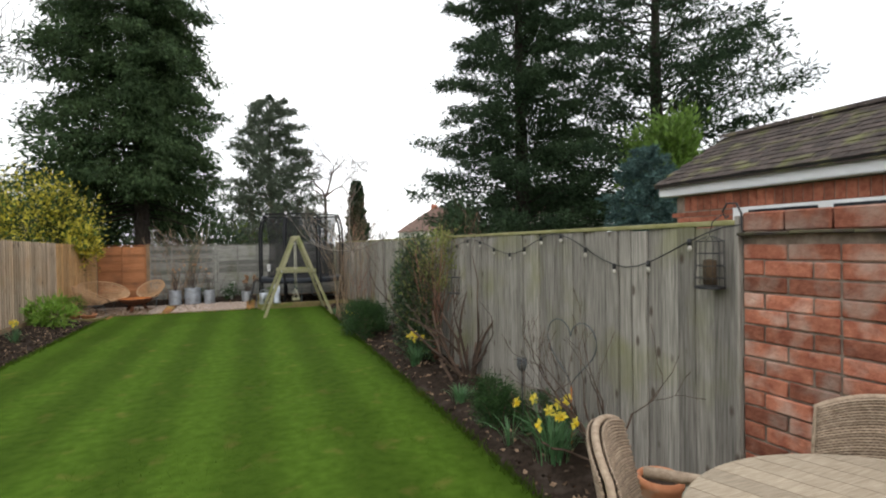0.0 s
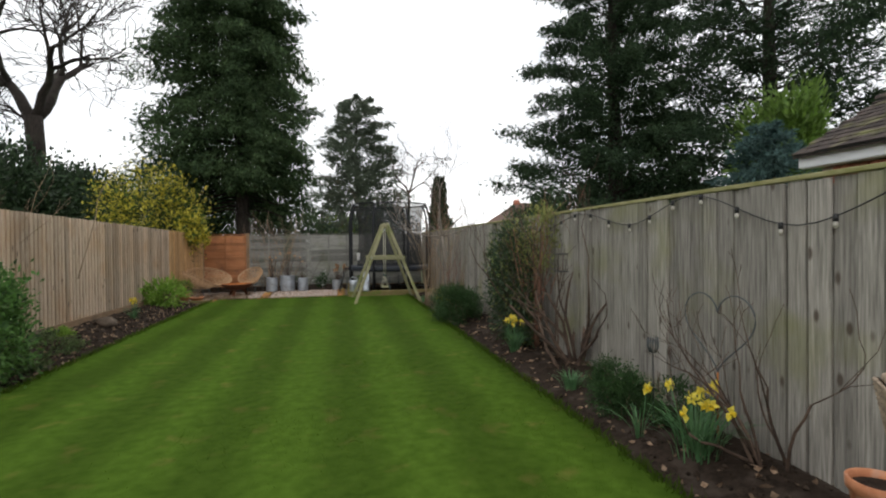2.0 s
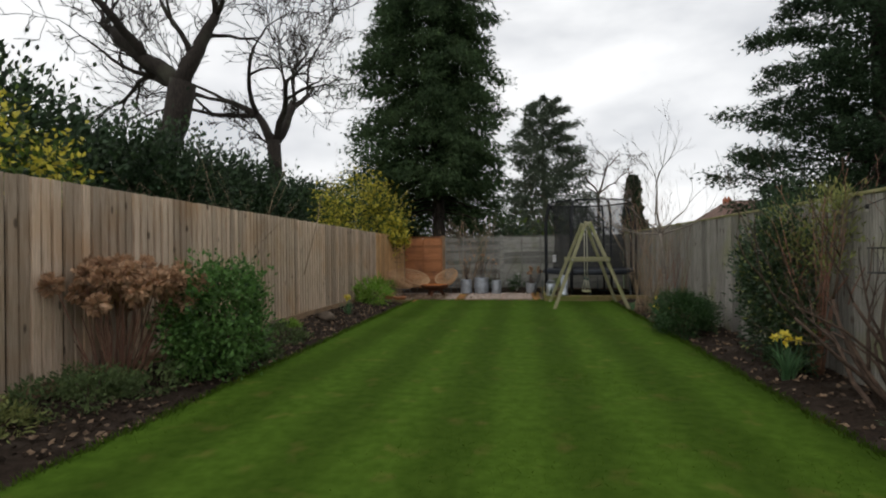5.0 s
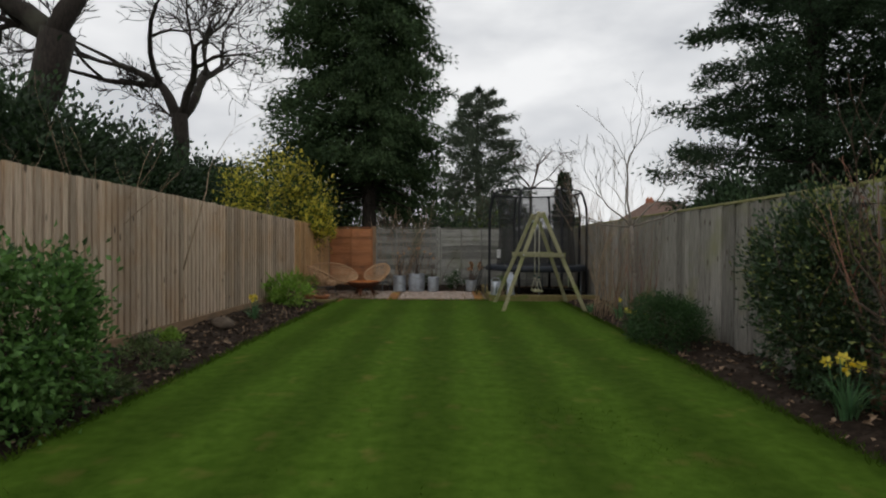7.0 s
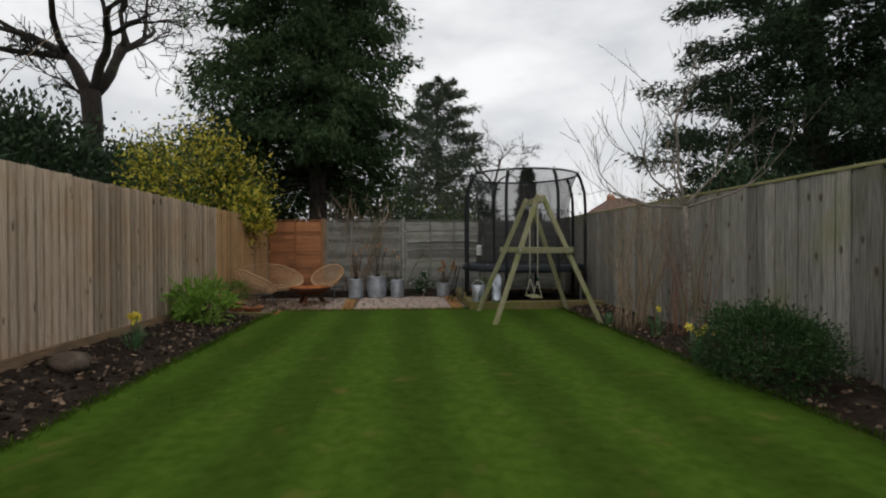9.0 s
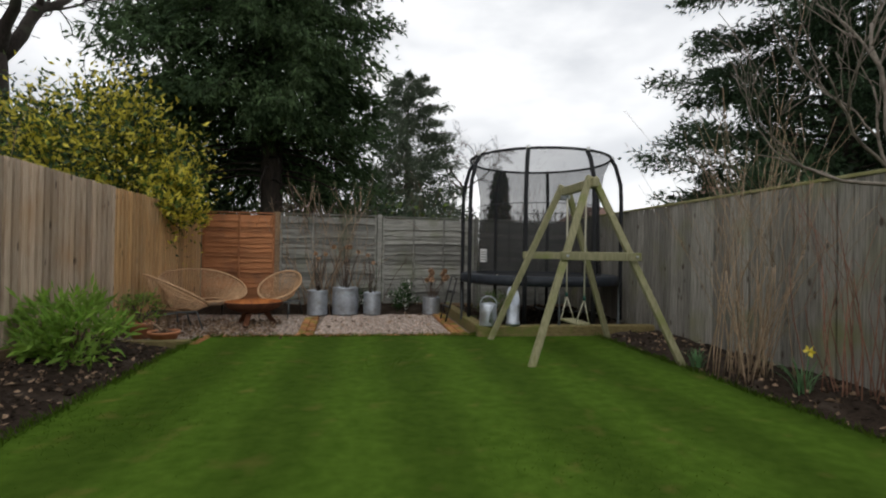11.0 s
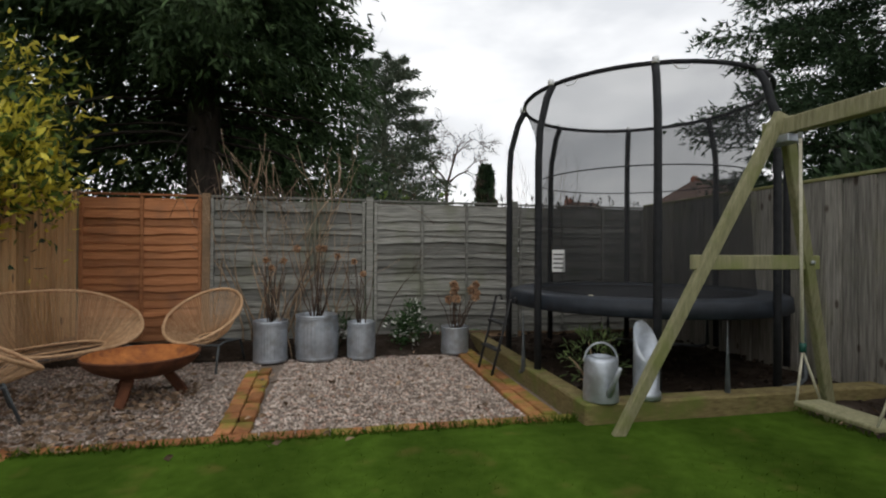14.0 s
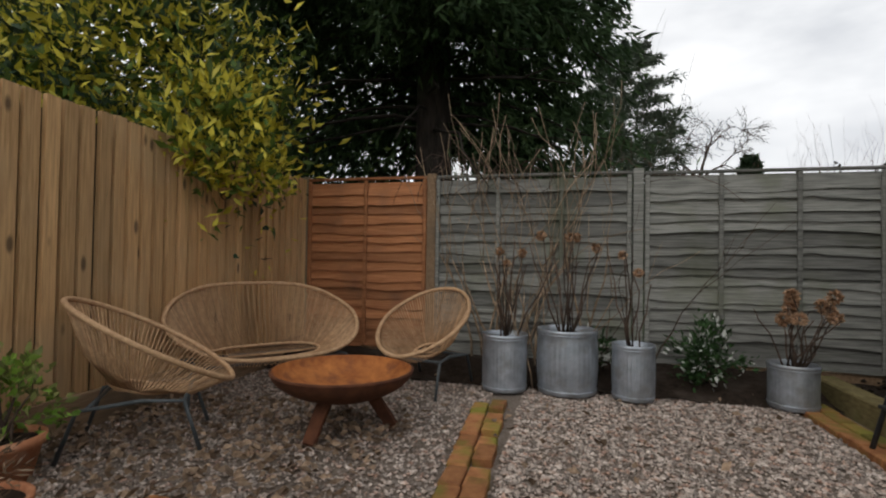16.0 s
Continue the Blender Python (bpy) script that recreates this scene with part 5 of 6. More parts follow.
def trampoline():
    t = thing("trampoline", "round black trampoline with tall safety net on dark soil", "trampoline", pose(2.30, 15.32, 0.0, 0, 0, 18))
    R, Z = 1.22, 0.77
    v, f = lathe_data([(0.98, Z), (0.99, Z + 0.025), (R - 0.02, Z + 0.03), (R + 0.04, Z + 0.01), (R + 0.05, Z - 0.10), (R + 0.035, Z - 0.11), (R + 0.02, Z - 0.01), (0.98, Z - 0.005)], 56)
    put("pad", mesh_of("pad", v, f, "pad", True), t, "dark blue plastic edge pad")
    v, f = lathe_data([(0.0001, Z + 0.002), (0.5, Z + 0.002), (0.985, Z + 0.005), (0.985, Z - 0.006), (0.0001, Z - 0.008)], 56)
    put("mat", mesh_of("mat", v, f, "foam", True), t, "black woven jumping mat")
    tubes("frame_ring", [(ring_pts(R, Z - 0.05), 0.024)], "steel_grey", t, 8, True)
    for k in range(3):
        a = radians(30 + 120 * k)
        c, s = math.cos(a), math.sin(a)
        ta = np.array([-s, c, 0])
        p = [np.array([c, s, 0]) * R + ta * w + np.array([0, 0, z]) for w, z in ((-0.55, Z - 0.08), (-0.55, 0.12), (-0.45, 0.08), (0.45, 0.08), (0.55, 0.12), (0.55, Z - 0.08))]
        tubes("leg", [(p, 0.022)], "steel_grey", t, 8)
    RT, ZT = 1.12, 2.63
    for k in range(8):
        a = radians(45 * k)
        c, s = math.cos(a), math.sin(a)
        prof = [(R + 0.06, 0.12), (R + 0.06, Z), (R + 0.06, 1.95), (R + 0.045, 2.22), (RT + 0.07, 2.50), (RT, ZT)]
        pole = tubes("pole", [([(r * c, r * s, z) for r, z in prof], 0.031)], "foam", t, 8)
        lathe("pole_cap", [(0.0, 0.03), (0.026, 0.02), (0.03, -0.03), (0.0, -0.03)], "upvc", pole, 10, m=pose(RT * c * 1.02, RT * s * 1.02, ZT + 0.02))
    tubes("top_ring", [(ring_pts(RT, ZT), 0.02)], "foam", t, 8, True)
    n = 60
    V, F = [], []
    prof = [(1.0, Z + 0.02), (0.98, 1.1), (0.96, 1.6), (0.97, 2.05), (1.02, 2.38), (RT, ZT)]
    for r, z in prof:
        for i in range(n):
            a = 2 * math.pi * i / n
            rr = r * (1 - 0.03 * math.sin(math.pi * (z - Z) / (ZT - Z)) * (1 - abs(math.cos(4 * a))))
            V.append((rr * math.cos(a), rr * math.sin(a), z))
    for k in range(len(prof) - 1):
        for i in range(n):
            F.append((k * n + i, k * n + (i + 1) % n, (k + 1) * n + (i + 1) % n, (k + 1) * n + i))
    put("safety_net", mesh_of("safety_net", V, F, "net", True), t, "see-through black safety net")
    a = radians(177)
    lab = part("label", box_bm(-0.06, 0.06, -0.002, 0.002, 0, 0.2), "paper", t, "white printed warning label")
    lab.matrix_basis = pose(1.0 * math.cos(a), 1.0 * math.sin(a), 0.98, 0, 0, -62)
    for k in range(4):
        part("print_bar", box_bm(-0.045, 0.045, -0.006, -0.0035, 0.03 + 0.04 * k, 0.045 + 0.04 * k), "ink", lab)
    tubes("net_cord", [(ring_pts(0.99, 1.86, 48), 0.006)], "foam", t, 5, True)
    for k in range(8):
        a = radians(45 * k + 10)
        tubes("strap", [([(RT * 1.0 * math.cos(a + d), RT * math.sin(a + d), ZT - 0.012 - dz) for d, dz in ((-0.06, 0.0), (-0.03, 0.04), (0.03, 0.045), (0.07, 0.0))], 0.005)], "upvc", t, 5, label="white webbing strap")
    tubes("rope", [([(-1.0, -0.32, 0.80), (-0.98, -0.42, 0.78), (-0.9, -0.5, 0.775), (-0.82, -0.6, 0.775)], 0.008)], "rope", t, 6)
    lad = thing("trampoline_ladder", "black steel ladder hooked on the trampoline", "ladder", pose(0.76, 15.45, 0.0, 0, 0, 5))
    for y in (-0.17, 0.17):
        tubes("rail", [([(0.0, y, 0.0), (0.10, y, 0.36), (0.19, y, 0.72), (0.24, y, 0.73), (0.25, y, 0.68)], 0.013)], "iron", lad, 8)
    for z, x in ((0.24, 0.066), (0.48, 0.13)):
        part("rung", box_bm(x - 0.035, x + 0.035, -0.17, 0.17, z, z + 0.02, 0.004), "iron", lad)


trampoline()


def watering_can():
    t = thing("watering_can", "galvanised metal watering can on the timber edge", "watering can", pose(1.16, 14.00, 0.15, 0, 0, -12))
    lathe("body", [(0.0, 0.0), (0.118, 0.0), (0.12, 0.01), (0.114, 0.15), (0.112, 0.27), (0.10, 0.29), (0.07, 0.30), (0.07, 0.285), (0.0, 0.28)], "galv", t, 28)
    tubes("handle", [([(0.115 * math.cos(q), 0, 0.26 + 0.13 * math.sin(q)) for q in np.linspace(0, math.pi, 13)], 0.007)], "galv", t, 8)
    tubes("spout", [([(0.02, -0.10, 0.06), (0.03, -0.17, 0.14), (0.05, -0.24, 0.27)], [0.025, 0.018, 0.013])], "galv", t, 10)
    tubes("rear_handle", [([(0, 0.11, 0.08), (0, 0.17, 0.12), (0, 0.17, 0.2), (0, 0.11, 0.25)], 0.008)], "galv", t, 8)


watering_can()


def coal_scuttle():
    t = thing("zinc_scuttle", "tall galvanised scuttle with sloping mouth", "planter", pose(1.50, 13.99, 0.15) @ Matrix.Scale(0.88, 4))
    seg, V, F = 28, [], []
    prof = [(0.10, 0.0), (0.112, 0.0), (0.112, 0.05), (0.10, 0.06), (0.098, 0.3)]
    for r, z in prof:
        V += [(r * math.cos(2 * math.pi * s / seg), r * math.sin(2 * math.pi * s / seg), z) for s in range(seg)]
    for r in (0.097, 0.088):
        for s in range(seg):
            a = 2 * math.pi * s / seg
            V.append((r * math.cos(a), r * math.sin(a), 0.44 + 0.15 * math.sin(a)))
    for s in range(seg):
        a = 2 * math.pi * s / seg
        V.append((0.088 * math.cos(a), 0.088 * math.sin(a), 0.28))
    for k in range(7):
        for s in range(seg):
            F.append((k * seg + s, k * seg + (s + 1) % seg, (k + 1) * seg + (s + 1) % seg, (k + 1) * seg + s))
    F.append(tuple(7 * seg + s for s in range(seg)))
    put("body", mesh_of("body", V, F, "galv", True), t)
    tubes("rim", [([(0.092 * math.cos(a), 0.092 * math.sin(a), 0.44 + 0.15 * math.sin(a)) for a in np.linspace(0, 6.1, 24)], 0.006)], "galv", t, 6, True)


coal_scuttle()

# ---- planters ----


def planter(x, y, r, h, label, bulge=0.0):
    t = thing("zinc_planter", label, "planter", pose(x, y, 0.0), "zinc planters")
    k = 8
    prof = [(0.0, 0.004), (r * 0.97, 0.004), (r * 0.99, 0.02)]
    prof += [(r * (0.985 + bulge * math.sin(math.pi * i / k)), 0.03 + (h - 0.07) * i / k) for i in range(k + 1)]
    prof += [(r * 1.0, h - 0.03), (r * 1.025, h - 0.018), (r * 1.025, h), (r * 0.97, h), (r * 0.95, h - 0.05)]
    body = lathe("body", prof, "galv", t, 144, "ribbed galvanised zinc body", 0.011, 36, 4, 10)
    lathe("soil", [(0.0001, h - 0.045), (r * 0.5, h - 0.035), (r * 0.955, h - 0.05)], "soil", t, 20)
    for z in (0.035, h - 0.035):
        tubes("band", [(ring_pts(r * 1.0, z, 32), 0.005)], "galv", body, 6, True)
    return t


planter(-1.30, 16.36, 0.172, 0.43, "ribbed galvanised planter holding bare twiggy stems")
planter(-0.83, 16.43, 0.220, 0.48, "large ribbed galvanised barrel planter with bare stems", 0.05)
planter(-0.36, 16.36, 0.148, 0.40, "narrow ribbed galvanised planter with a few stems", 0.03)
planter(0.70, 16.45, 0.155, 0.31, "low ribbed galvanised planter with dried flowers")
for px, py, pz, n, hh, sp, hd, nh, txt in ((-1.30, 16.36, 0.41, 12, 0.75, 0.13, 0.035, 3, "bare hydrangea stems in the zinc planter"), (-0.83, 16.43, 0.45, 14, 0.8, 0.16, 0.04, 4, "tall bare hydrangea stems in the barrel planter"), (-0.36, 16.36, 0.37, 5, 0.7, 0.14, 0.035, 2, "thin bare stems in the narrow planter"), (0.70, 16.45, 0.26, 16, 0.52, 0.13, 0.05, 9, "dried brown hydrangea heads in the low planter")):
    dried_hydrangea(txt, px, py, n, hh, sp, hd, pz, "twig", nh)
bare_shrub("bare_climber", "bare branching stems rising from the planters", -1.15, 16.6, 8, 0.75, 0.008, 0.2, 2, "twig_pale", base=0.18)
bare_shrub("bare_climber", "dark bare stems against the fence post", -0.33, 16.75, 5, 0.8, 0.008, 0.12, 2, "twig", base=0.06)


def clay_pot(x, y, r, h, label, z=0.0):
    t = thing("terracotta_pot", label, "flower pot", pose(x, y, z), "terracotta pots")
    lathe("body", [(0.0, 0.0), (r * 0.68, 0.0), (r * 0.93, h * 0.78), (r * 1.02, h * 0.80), (r * 1.04, h), (r * 0.92, h), (r * 0.88, h * 0.84)], "terracotta", t, 30)
    lathe("soil", [(0.0001, h * 0.88), (r * 0.5, h * 0.9), (r * 0.9, h * 0.86)], "soil", t, 18)
    return t


clay_pot(2.92, 1.58, 0.115, 0.22, "terracotta pot of dark soil beside the fence", 0.25)
clay_pot(-2.80, 13.74, 0.17, 0.14, "low terracotta bowl of dried stems at the lawn corner")
clay_pot(-3.2, 14.12, 0.15, 0.20, "terracotta pot with a pale green shrub")
shrub("pot_plant", "pale yellow-green shrub growing in the terracotta pot", -3.2, 14.12, 0.16, 0.22, 0.22, 0.2, 520, 0.055, 0.03, ["bud", "fern"], "plant", 8, "twig", 24, base_z=0.18)
shrub("pot_plant", "dried brown tuft in the low bowl", -2.80, 13.74, 0.08, 0.16, 0.16, 0.10, 220, 0.05, 0.008, ["litter"], "plant", 8, "twig_pale", 14, base_z=0.13)

# ---- woven seats ----


def woven_seat(name, label, m, W, Hb, n_cord, sofa=False):
    """Open oval rim leaning back over a small inner ring, cords strung between, on a steel frame."""
    t = thing(name, label, "garden sofa" if sofa else "garden chair", m, "" if sofa else "woven chairs")
    N = 72
    a = np.arange(N) * 2 * math.pi / N
    e = 0.62 if sofa else 1.0
    cx = np.sign(np.cos(a)) * np.abs(np.cos(a)) ** e * W / 2
    u = np.sin(a)
    # the rim: front low, back high
    yy = -0.34 + 0.40 * (1 + u)
    zz = 0.31 + (Hb - 0.31) * (0.5 + 0.5 * u) ** 0.9
    rim = np.stack([cx * (1 - 0.10 * (u > 0) * u), yy, zz], 1)
    tubes("rim", [(rim, 0.015)], "cord", t, 8, True, "cord-wrapped oval rim")
    iw = W * (0.62 if sofa else 0.30)
    inner = np.stack([np.sign(np.cos(a)) * np.abs(np.cos(a)) ** e * iw / 2, 0.12 + 0.13 * u, 0.285 + 0.03 * u], 1)
    tubes("inner_ring", [(inner, 0.011)], "cord", t, 8, True)
    cords = []
    for k in range(n_cord):
        f = k / n_cord * N
        i, fr = int(f), f - int(f)
        p = rim[i % N] * (1 - fr) + rim[(i + 1) % N] * fr
        q = inner[i % N] * (1 - fr) + inner[(i + 1) % N] * fr
        mid = (p + q) / 2 + np.array([0, 0.02, -0.045])
        cords.append(([p, mid, q], 0.0036))
    tagged(tubes("cord_web", cords, "cord", t, 4, label="tan cords strung from rim to seat"), kind="stuff")
    sr = np.linspace(-iw / 2 * 0.97, iw / 2 * 0.97, max(9, int(iw / 0.022)))
    seat = []
    for s in sr:
        wd = 0.12 * (1 - abs(s / (iw / 2)) ** 2.2) ** 0.5 + 0.004
        seat.append(([(s, 0.12 - wd, 0.285), (s, 0.12, 0.275), (s, 0.12 + wd, 0.29)], 0.0042))
    tubes("seat", seat, "cord", t, 4, label="corded seat base")
    w = W * 0.40 if sofa else W * 0.34
    for x in (-w, w):
        leg = [(x * 1.05, -0.20, 0.0), (x, -0.12, 0.255), (x * 0.9, 0.08, 0.262), (x, 0.34, 0.24), (x * 1.05, 0.42, 0.0)]
        tubes("leg", [(leg, 0.011)], "steel_grey", t, 8)
    for y, z in ((-0.12, 0.255), (0.30, 0.245)):
        tubes("stretcher", [([(-w, y, z), (w, y, z)], 0.010)], "steel_grey", t, 8)
    return t


woven_seat("woven_sofa", "tan cord-woven garden sofa with oval rim in the corner", pose(-2.93, 15.71, 0, 0, 0, 51), 1.37, 0.78, 220, True)
woven_seat("woven_chair", "tan cord-woven round chair facing the fire bowl", pose(-2.96, 14.76, 0, 0, 0, 125), 0.70, 0.76, 104)
woven_seat("woven_chair", "tan cord-woven round chair beside the planters", pose(-1.91, 16.12, 0, 0, 0, -14), 0.68, 0.75, 104)


def fire_bowl():
    t = thing("fire_bowl", "wide rusted steel fire bowl on three splayed legs", "fire pit", pose(-2.10, 15.17, 0))
    outer = [(0.41 * math.sin(a), 0.345 - 0.175 * math.cos(a) ** 1.15) for a in np.linspace(0.0, math.pi / 2 - 0.08, 12)]
    inner = [(0.397 * math.sin(a), 0.352 - 0.165 * math.cos(a) ** 1.15) for a in np.linspace(math.pi / 2 - 0.10, 0.0, 12)]
    lathe("bowl", outer + [(0.413, 0.340), (0.413, 0.350), (0.400, 0.352)], "rust_dark", t, 56, "dark rusted outer shell")
    lathe("bowl_inside", [(0.400, 0.352)] + inner, "rust", t, 56, "bright orange rusted inside")
    for k in range(3):
        a = radians(20 + 120 * k)
        c, s = math.cos(a), math.sin(a)
        beam("leg", (0.30 * c, 0.30 * s, 0.0), (0.17 * c, 0.17 * s, 0.195), 0.075, 0.035, "rust_dark", t)


fire_bowl()


# ---- patio furniture ----
def weave(origin, ux, uy, nx, ny, w, h, bend):
    """Over-and-under strips of a rattan panel."""
    lines = []
    o, ux, uy = np.array(origin, float), np.array(ux, float), np.array(uy, float)
    nrm = np.cross(ux, uy)
    nrm /= np.linalg.norm(nrm)
    for j in range(ny):
        v = (j + 0.5) / ny
        pts = []
        for i in range(nx * 2 + 1):
            s = i / (nx * 2)
            pts.append(o + ux * s + uy * v + nrm * (bend(s, v) + 0.004 * (1 if (i + j) % 2 else -1)))
        lines.append((pts, h * 0.30))
    return lines


def rattan_chair(m, label):
    t = thing("rattan_chair", label, "chair", m, "rattan chairs at the table")
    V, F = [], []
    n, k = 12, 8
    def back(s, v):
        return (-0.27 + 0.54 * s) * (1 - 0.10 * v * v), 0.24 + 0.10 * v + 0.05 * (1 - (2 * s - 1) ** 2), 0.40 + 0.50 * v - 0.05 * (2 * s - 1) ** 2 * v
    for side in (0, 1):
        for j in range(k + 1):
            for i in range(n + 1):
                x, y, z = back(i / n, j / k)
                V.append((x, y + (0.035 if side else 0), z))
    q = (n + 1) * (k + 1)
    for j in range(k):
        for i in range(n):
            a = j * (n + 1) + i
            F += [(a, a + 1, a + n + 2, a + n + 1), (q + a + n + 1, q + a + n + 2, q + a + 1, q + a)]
    # dark core sheet, coloured as the shade seen between the woven strands
    put("backrest", mesh_of("backrest", V, F, "rattan_shade", True), t)
    lines = []
    for off, s0 in ((-0.004, 0), (0.039, 1)):
        for j in range(46):
            v = (j + 0.5) / 46
            pts = []
            for i in range(53):
                x, y, z = back(i / 52, v)
                pts.append((x, y + off + 0.0026 * (1 if (i + j) % 2 else -1), z))
            lines.append((pts, 0.0046))
    tubes("weave", lines, "rattan", t, 4, label="grey-brown woven rattan strands")
    edge = [back(0, v) for v in np.linspace(0, 1, 8)] + [back(s, 1) for s in np.linspace(0.06, 0.94, 14)] + [back(1, v) for v in np.linspace(1, 0, 8)]
    tubes("border", [([(x, y + 0.017, z) for x, y, z in edge], 0.012)], "rattan", t, 8)
    part("seat", box_bm(-0.27, 0.27, -0.28, 0.26, 0.36, 0.43, 0.02), "rattan", t)
    for s in (-1, 1):
        tubes("armrest", [([(s * 0.29, 0.27, 0.66), (s * 0.30, 0.05, 0.65), (s * 0.30, -0.2, 0.62), (s * 0.29, -0.26, 0.55), (s * 0.28, -0.26, 0.02)], 0.021)], "rattan", t, 8)
        tubes("leg", [([(s * 0.26, 0.27, 0.4), (s * 0.27, 0.31, 0.0)], 0.026)], "rattan", t, 8)
    return t


def patio_table(x, y, r):
    t = thing("patio_table", "round weathered slatted wooden patio table", "table", pose(x, y, 0.25, 0, 0, 20))
    n = 14
    w = 2 * r / n
    top = thing("tabletop", "", "")
    top.parent = t
    for i in range(n):
        x0 = -r + w * i
        xm = max(abs(x0 + 0.002), abs(x0 + w - 0.002))
        if xm >= r:
            xm = r * 0.985
        pts = []
        for s in np.linspace(0, 1, 5):
            xx = x0 + 0.002 + (w - 0.004) * s
            pts.append((xx, math.sqrt(max(0.0, r * r - xx * xx))))
        V = [(a, b, 0.712) for a, b in pts] + [(a, -b, 0.712) for a, b in pts[::-1]]
        k = len(V)
        V = V + [(a, b, 0.738) for a, b, c in V]
        F = [tuple(range(k))[::-1], tuple(range(k, 2 * k))] + [(j, (j + 1) % k, k + (j + 1) % k, k + j) for j in range(k)]
        put("slat", mesh_of("slat", V, F, "table_wood"), top)
    tubes("apron", [(ring_pts(r * 0.9, 0.69, 40), 0.02)], "table_wood", t, 8, True)
    for a in (0.4, 1.97, 3.54, 5.11):
        beam("leg", (r * 0.7 * math.cos(a), r * 0.7 * math.sin(a), 0.0), (r * 0.62 * math.cos(a), r * 0.62 * math.sin(a), 0.71), 0.06, 0.06, "table_wood", t)


patio_table(2.41, 0.08, 0.63)
rattan_chair(pose(2.19, 0.50, 0.25, 0, 0, 48), "grey-brown woven rattan armchair drawn up to the table")
rattan_chair(pose(2.91, 0.42, 0.20, 0, 0, -47), "grey-brown woven rattan armchair against the brick wall")

# ---- fence ornaments ----


def bird_feeder():
    h = thing("hook_bracket", "black curled iron hanging bracket on the fence top", "bracket", pose(FENCE_R(1.55) - 0.02, 1.52, 0))
    tubes("hook", [([(0.0, 0, 1.70), (0, 0.0, 1.86), (0, 0.03, 1.92), (0, 0.09, 1.925), (0, 0.12, 1.88), (0, 0.10, 1.84), (0, 0.08, 1.85)], 0.006)], "iron", h, 6)
    t = thing("bird_feeder", "caged black wire bird feeder hanging from its bracket", "bird feeder", pose(FENCE_R(1.66) - 0.10, 1.66, 1.44))
    lines = []
    for k in range(14):
        a = 2 * math.pi * k / 14
        lines.append(([(r * math.cos(a), r * math.sin(a), z) for r, z in ((0.02, 0.30), (0.075, 0.27), (0.078, 0.14), (0.082, 0.05), (0.082, 0.0))], 0.0016))
    tubes("cage", lines, "iron", t, 4)
    for z, r in ((0.27, 0.075), (0.20, 0.077), (0.13, 0.078), (0.06, 0.081), (0.0, 0.082)):
        tubes("hoop", [(ring_pts(r, z, 24), 0.0024)], "iron", t, 4, True)
    lathe("tray", [(0.0, 0.0), (0.08, 0.0), (0.082, 0.012), (0.0, 0.008)], "iron", t, 20)
    lathe("seed_tube", [(0.0, 0.02), (0.035, 0.02), (0.035, 0.16), (0.0, 0.17)], "seed", t, 14)
    tubes("hanger", [([(0, 0, 0.30), (0.0, -0.02, 0.38), (0.06, -0.03, 0.42)], 0.003)], "iron", t, 5)


bird_feeder()


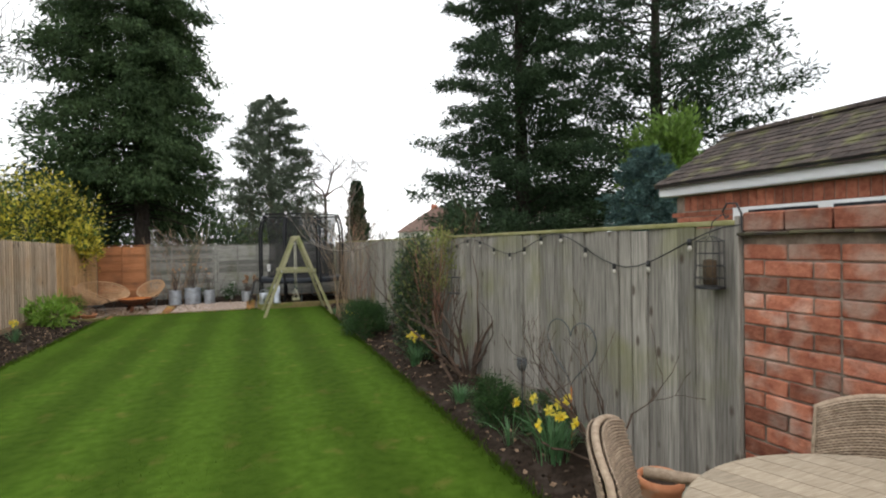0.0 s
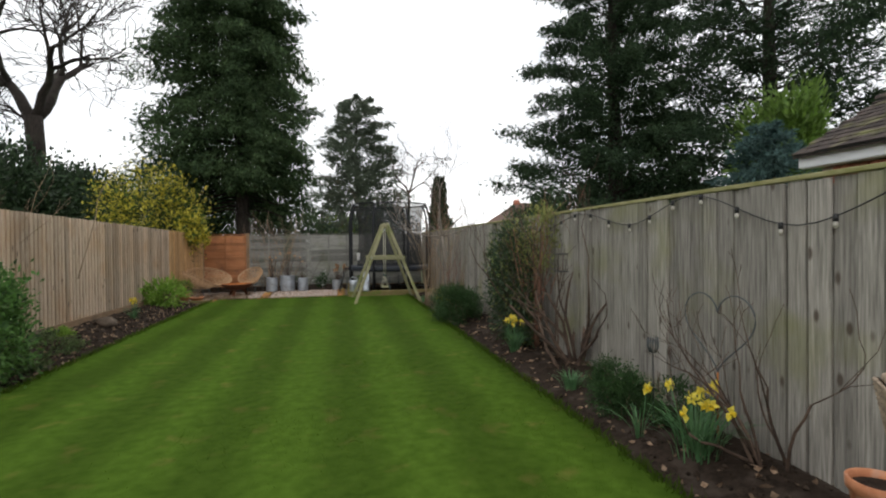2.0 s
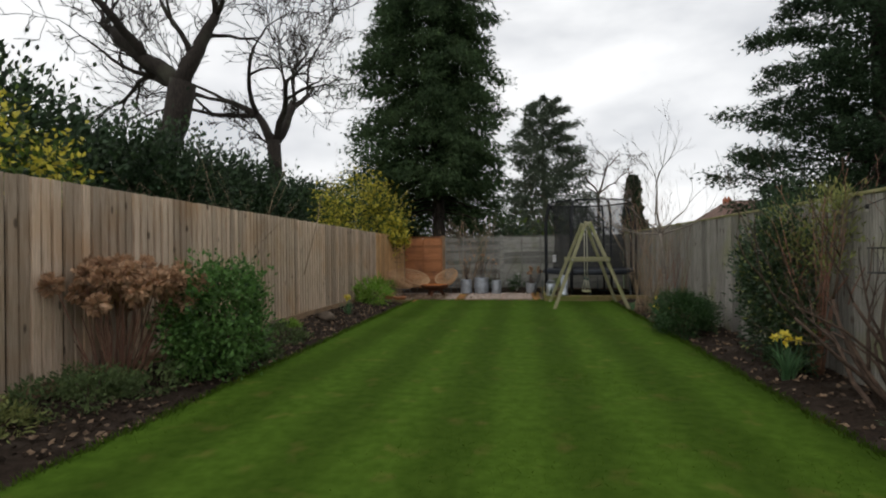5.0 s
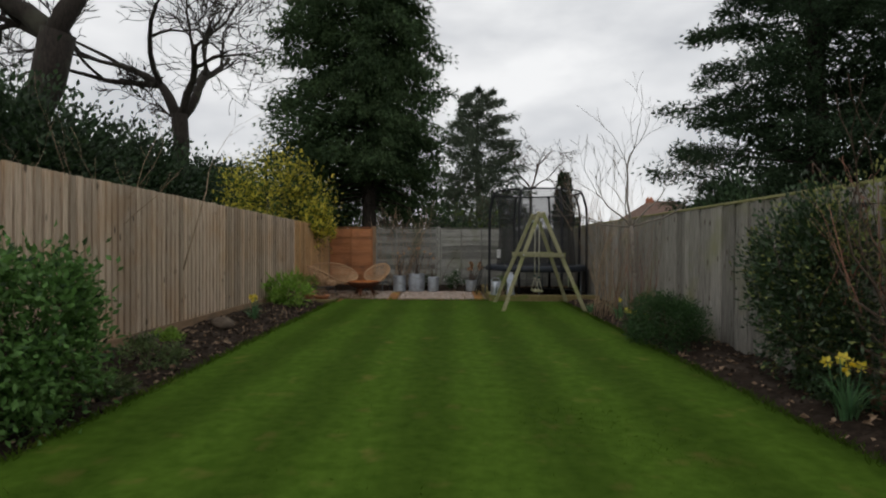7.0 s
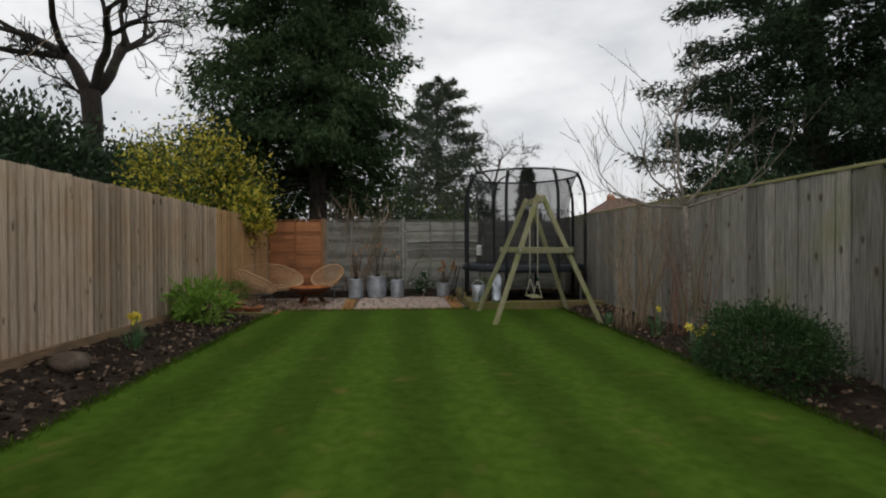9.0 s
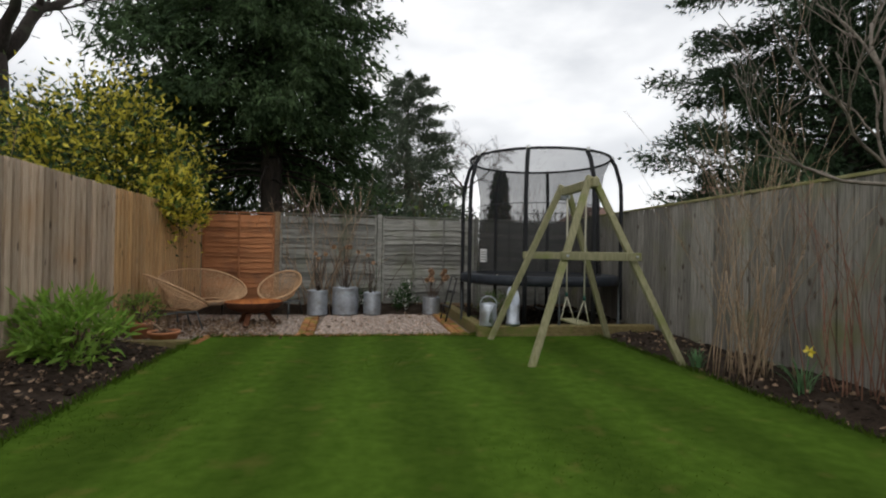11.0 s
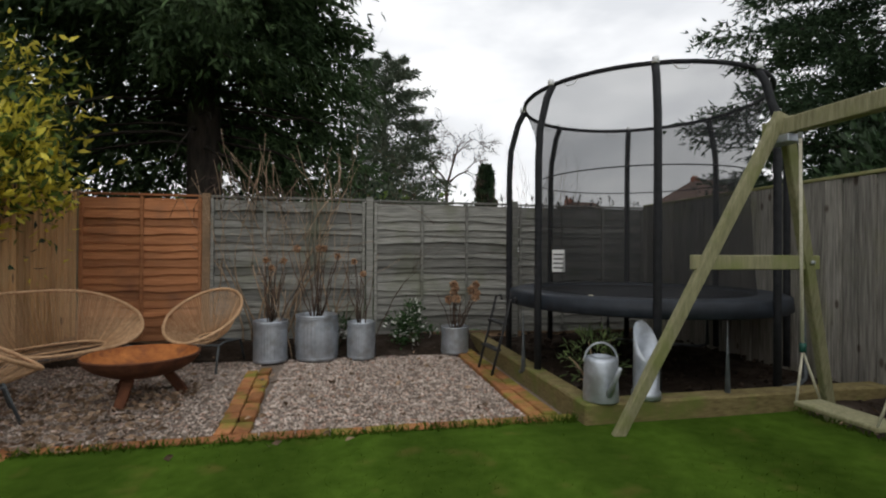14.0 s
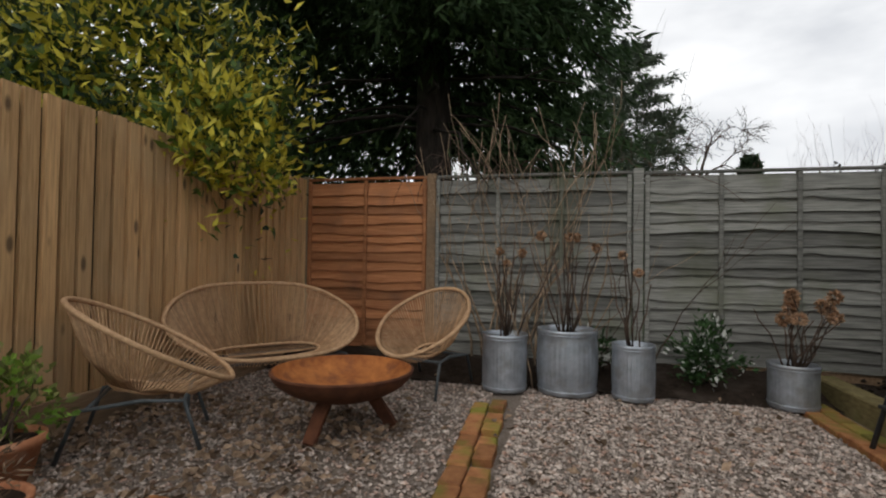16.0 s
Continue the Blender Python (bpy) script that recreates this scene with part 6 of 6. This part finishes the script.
def string_lights():
    t = thing("string_lights", "black festoon cable with clear bulbs along the fence", "string lights")
    knots = [(1.50, 1.80), (2.43, 1.53), (3.36, 1.79), (4.2, 1.60), (5.2, 1.76), (6.2, 1.62), (7.6, 1.74)]
    pts = []
    for (y0, z0), (y1, z1) in zip(knots[:-1], knots[1:]):
        for s in np.linspace(0, 1, 9)[:-1]:
            e = s * s * (3 - 2 * s)
            y = y0 + (y1 - y0) * s
            pts.append((FENCE_R(y) - 0.045, y, z0 + (z1 - z0) * e))
    tubes("cable", [(pts, 0.0045)], "iron", t, 5)
    last = 0.0
    run = 0.0
    for a, b in zip(pts[:-1], pts[1:]):
        run += math.dist(a, b)
        if run - last > 0.31:
            last = run
            x, y, z = b
            lamp = lathe("bulb_holder", [(0.0, 0.012), (0.014, 0.01), (0.014, -0.03), (0.0, -0.03)], "iron", t, 8, m=pose(x - 0.006, y, z))
            lathe("bulb", [(0.008, -0.03), (0.015, -0.045), (0.015, -0.056), (0.008, -0.068), (0.0, -0.07)], "bulb", lamp, 10)


string_lights()


def candle_stake():
    t = thing("candle_stake", "tealight cup on a thin rusty garden stake", "garden stake", pose(3.06, 3.29, 0.0))
    tubes("stake", [([(0, 0, 0), (0.003, 0, 0.32), (0, 0, 0.62)], 0.005)], "iron", t, 6)
    lines = [([(0.02 * math.cos(a), 0.02 * math.sin(a), 0.62), (0.04 * math.cos(a), 0.04 * math.sin(a), 0.66), (0.036 * math.cos(a), 0.036 * math.sin(a), 0.73)], 0.004) for a in np.linspace(0, 5.9, 14)]
    tubes("cup", lines, "steel_grey", t, 4)
    tubes("cup_ring", [(ring_pts(0.038, 0.70, 20), 0.004)], "steel_grey", t, 5, True)


candle_stake()


def heart_trellis():
    t = thing("heart_trellis", "thin grey wire heart trellis on a rusty stake", "trellis", pose(3.30, 2.92, 0.0, 0, 0, 8))
    a = np.linspace(0, 2 * math.pi, 40)
    x = 0.0175 * 16 * np.sin(a) ** 3
    z = 0.0185 * (13 * np.cos(a) - 5 * np.cos(2 * a) - 2 * np.cos(3 * a) - np.cos(4 * a))
    tubes("heart", [(np.stack([np.zeros(40), x, z + 0.86], 1), 0.005)], "steel_grey", t, 6)
    tubes("stake", [([(0, 0, 0.0), (0, 0, 0.55)], 0.006)], "rust", t, 6)


heart_trellis()


def small_feeder():
    t = thing("lantern_feeder", "small square wire feeder hanging in the bare shrub", "bird feeder", pose(3.15, 5.05, 1.12))
    lines = [([(x, y, 0), (x, y, 0.2)], 0.003) for x in (-0.05, 0.05) for y in (-0.05, 0.0, 0.05)]
    tubes("bars", lines, "iron", t, 4)
    for z in (0.0, 0.19):
        part("plate", box_bm(-0.06, 0.06, -0.06, 0.06, z, z + 0.012, 0.003), "iron", t)
    tubes("hanger", [([(0, 0, 0.2), (0.02, 0, 0.3), (0.0, 0, 0.36)], 0.003)], "iron", t, 4)


small_feeder()
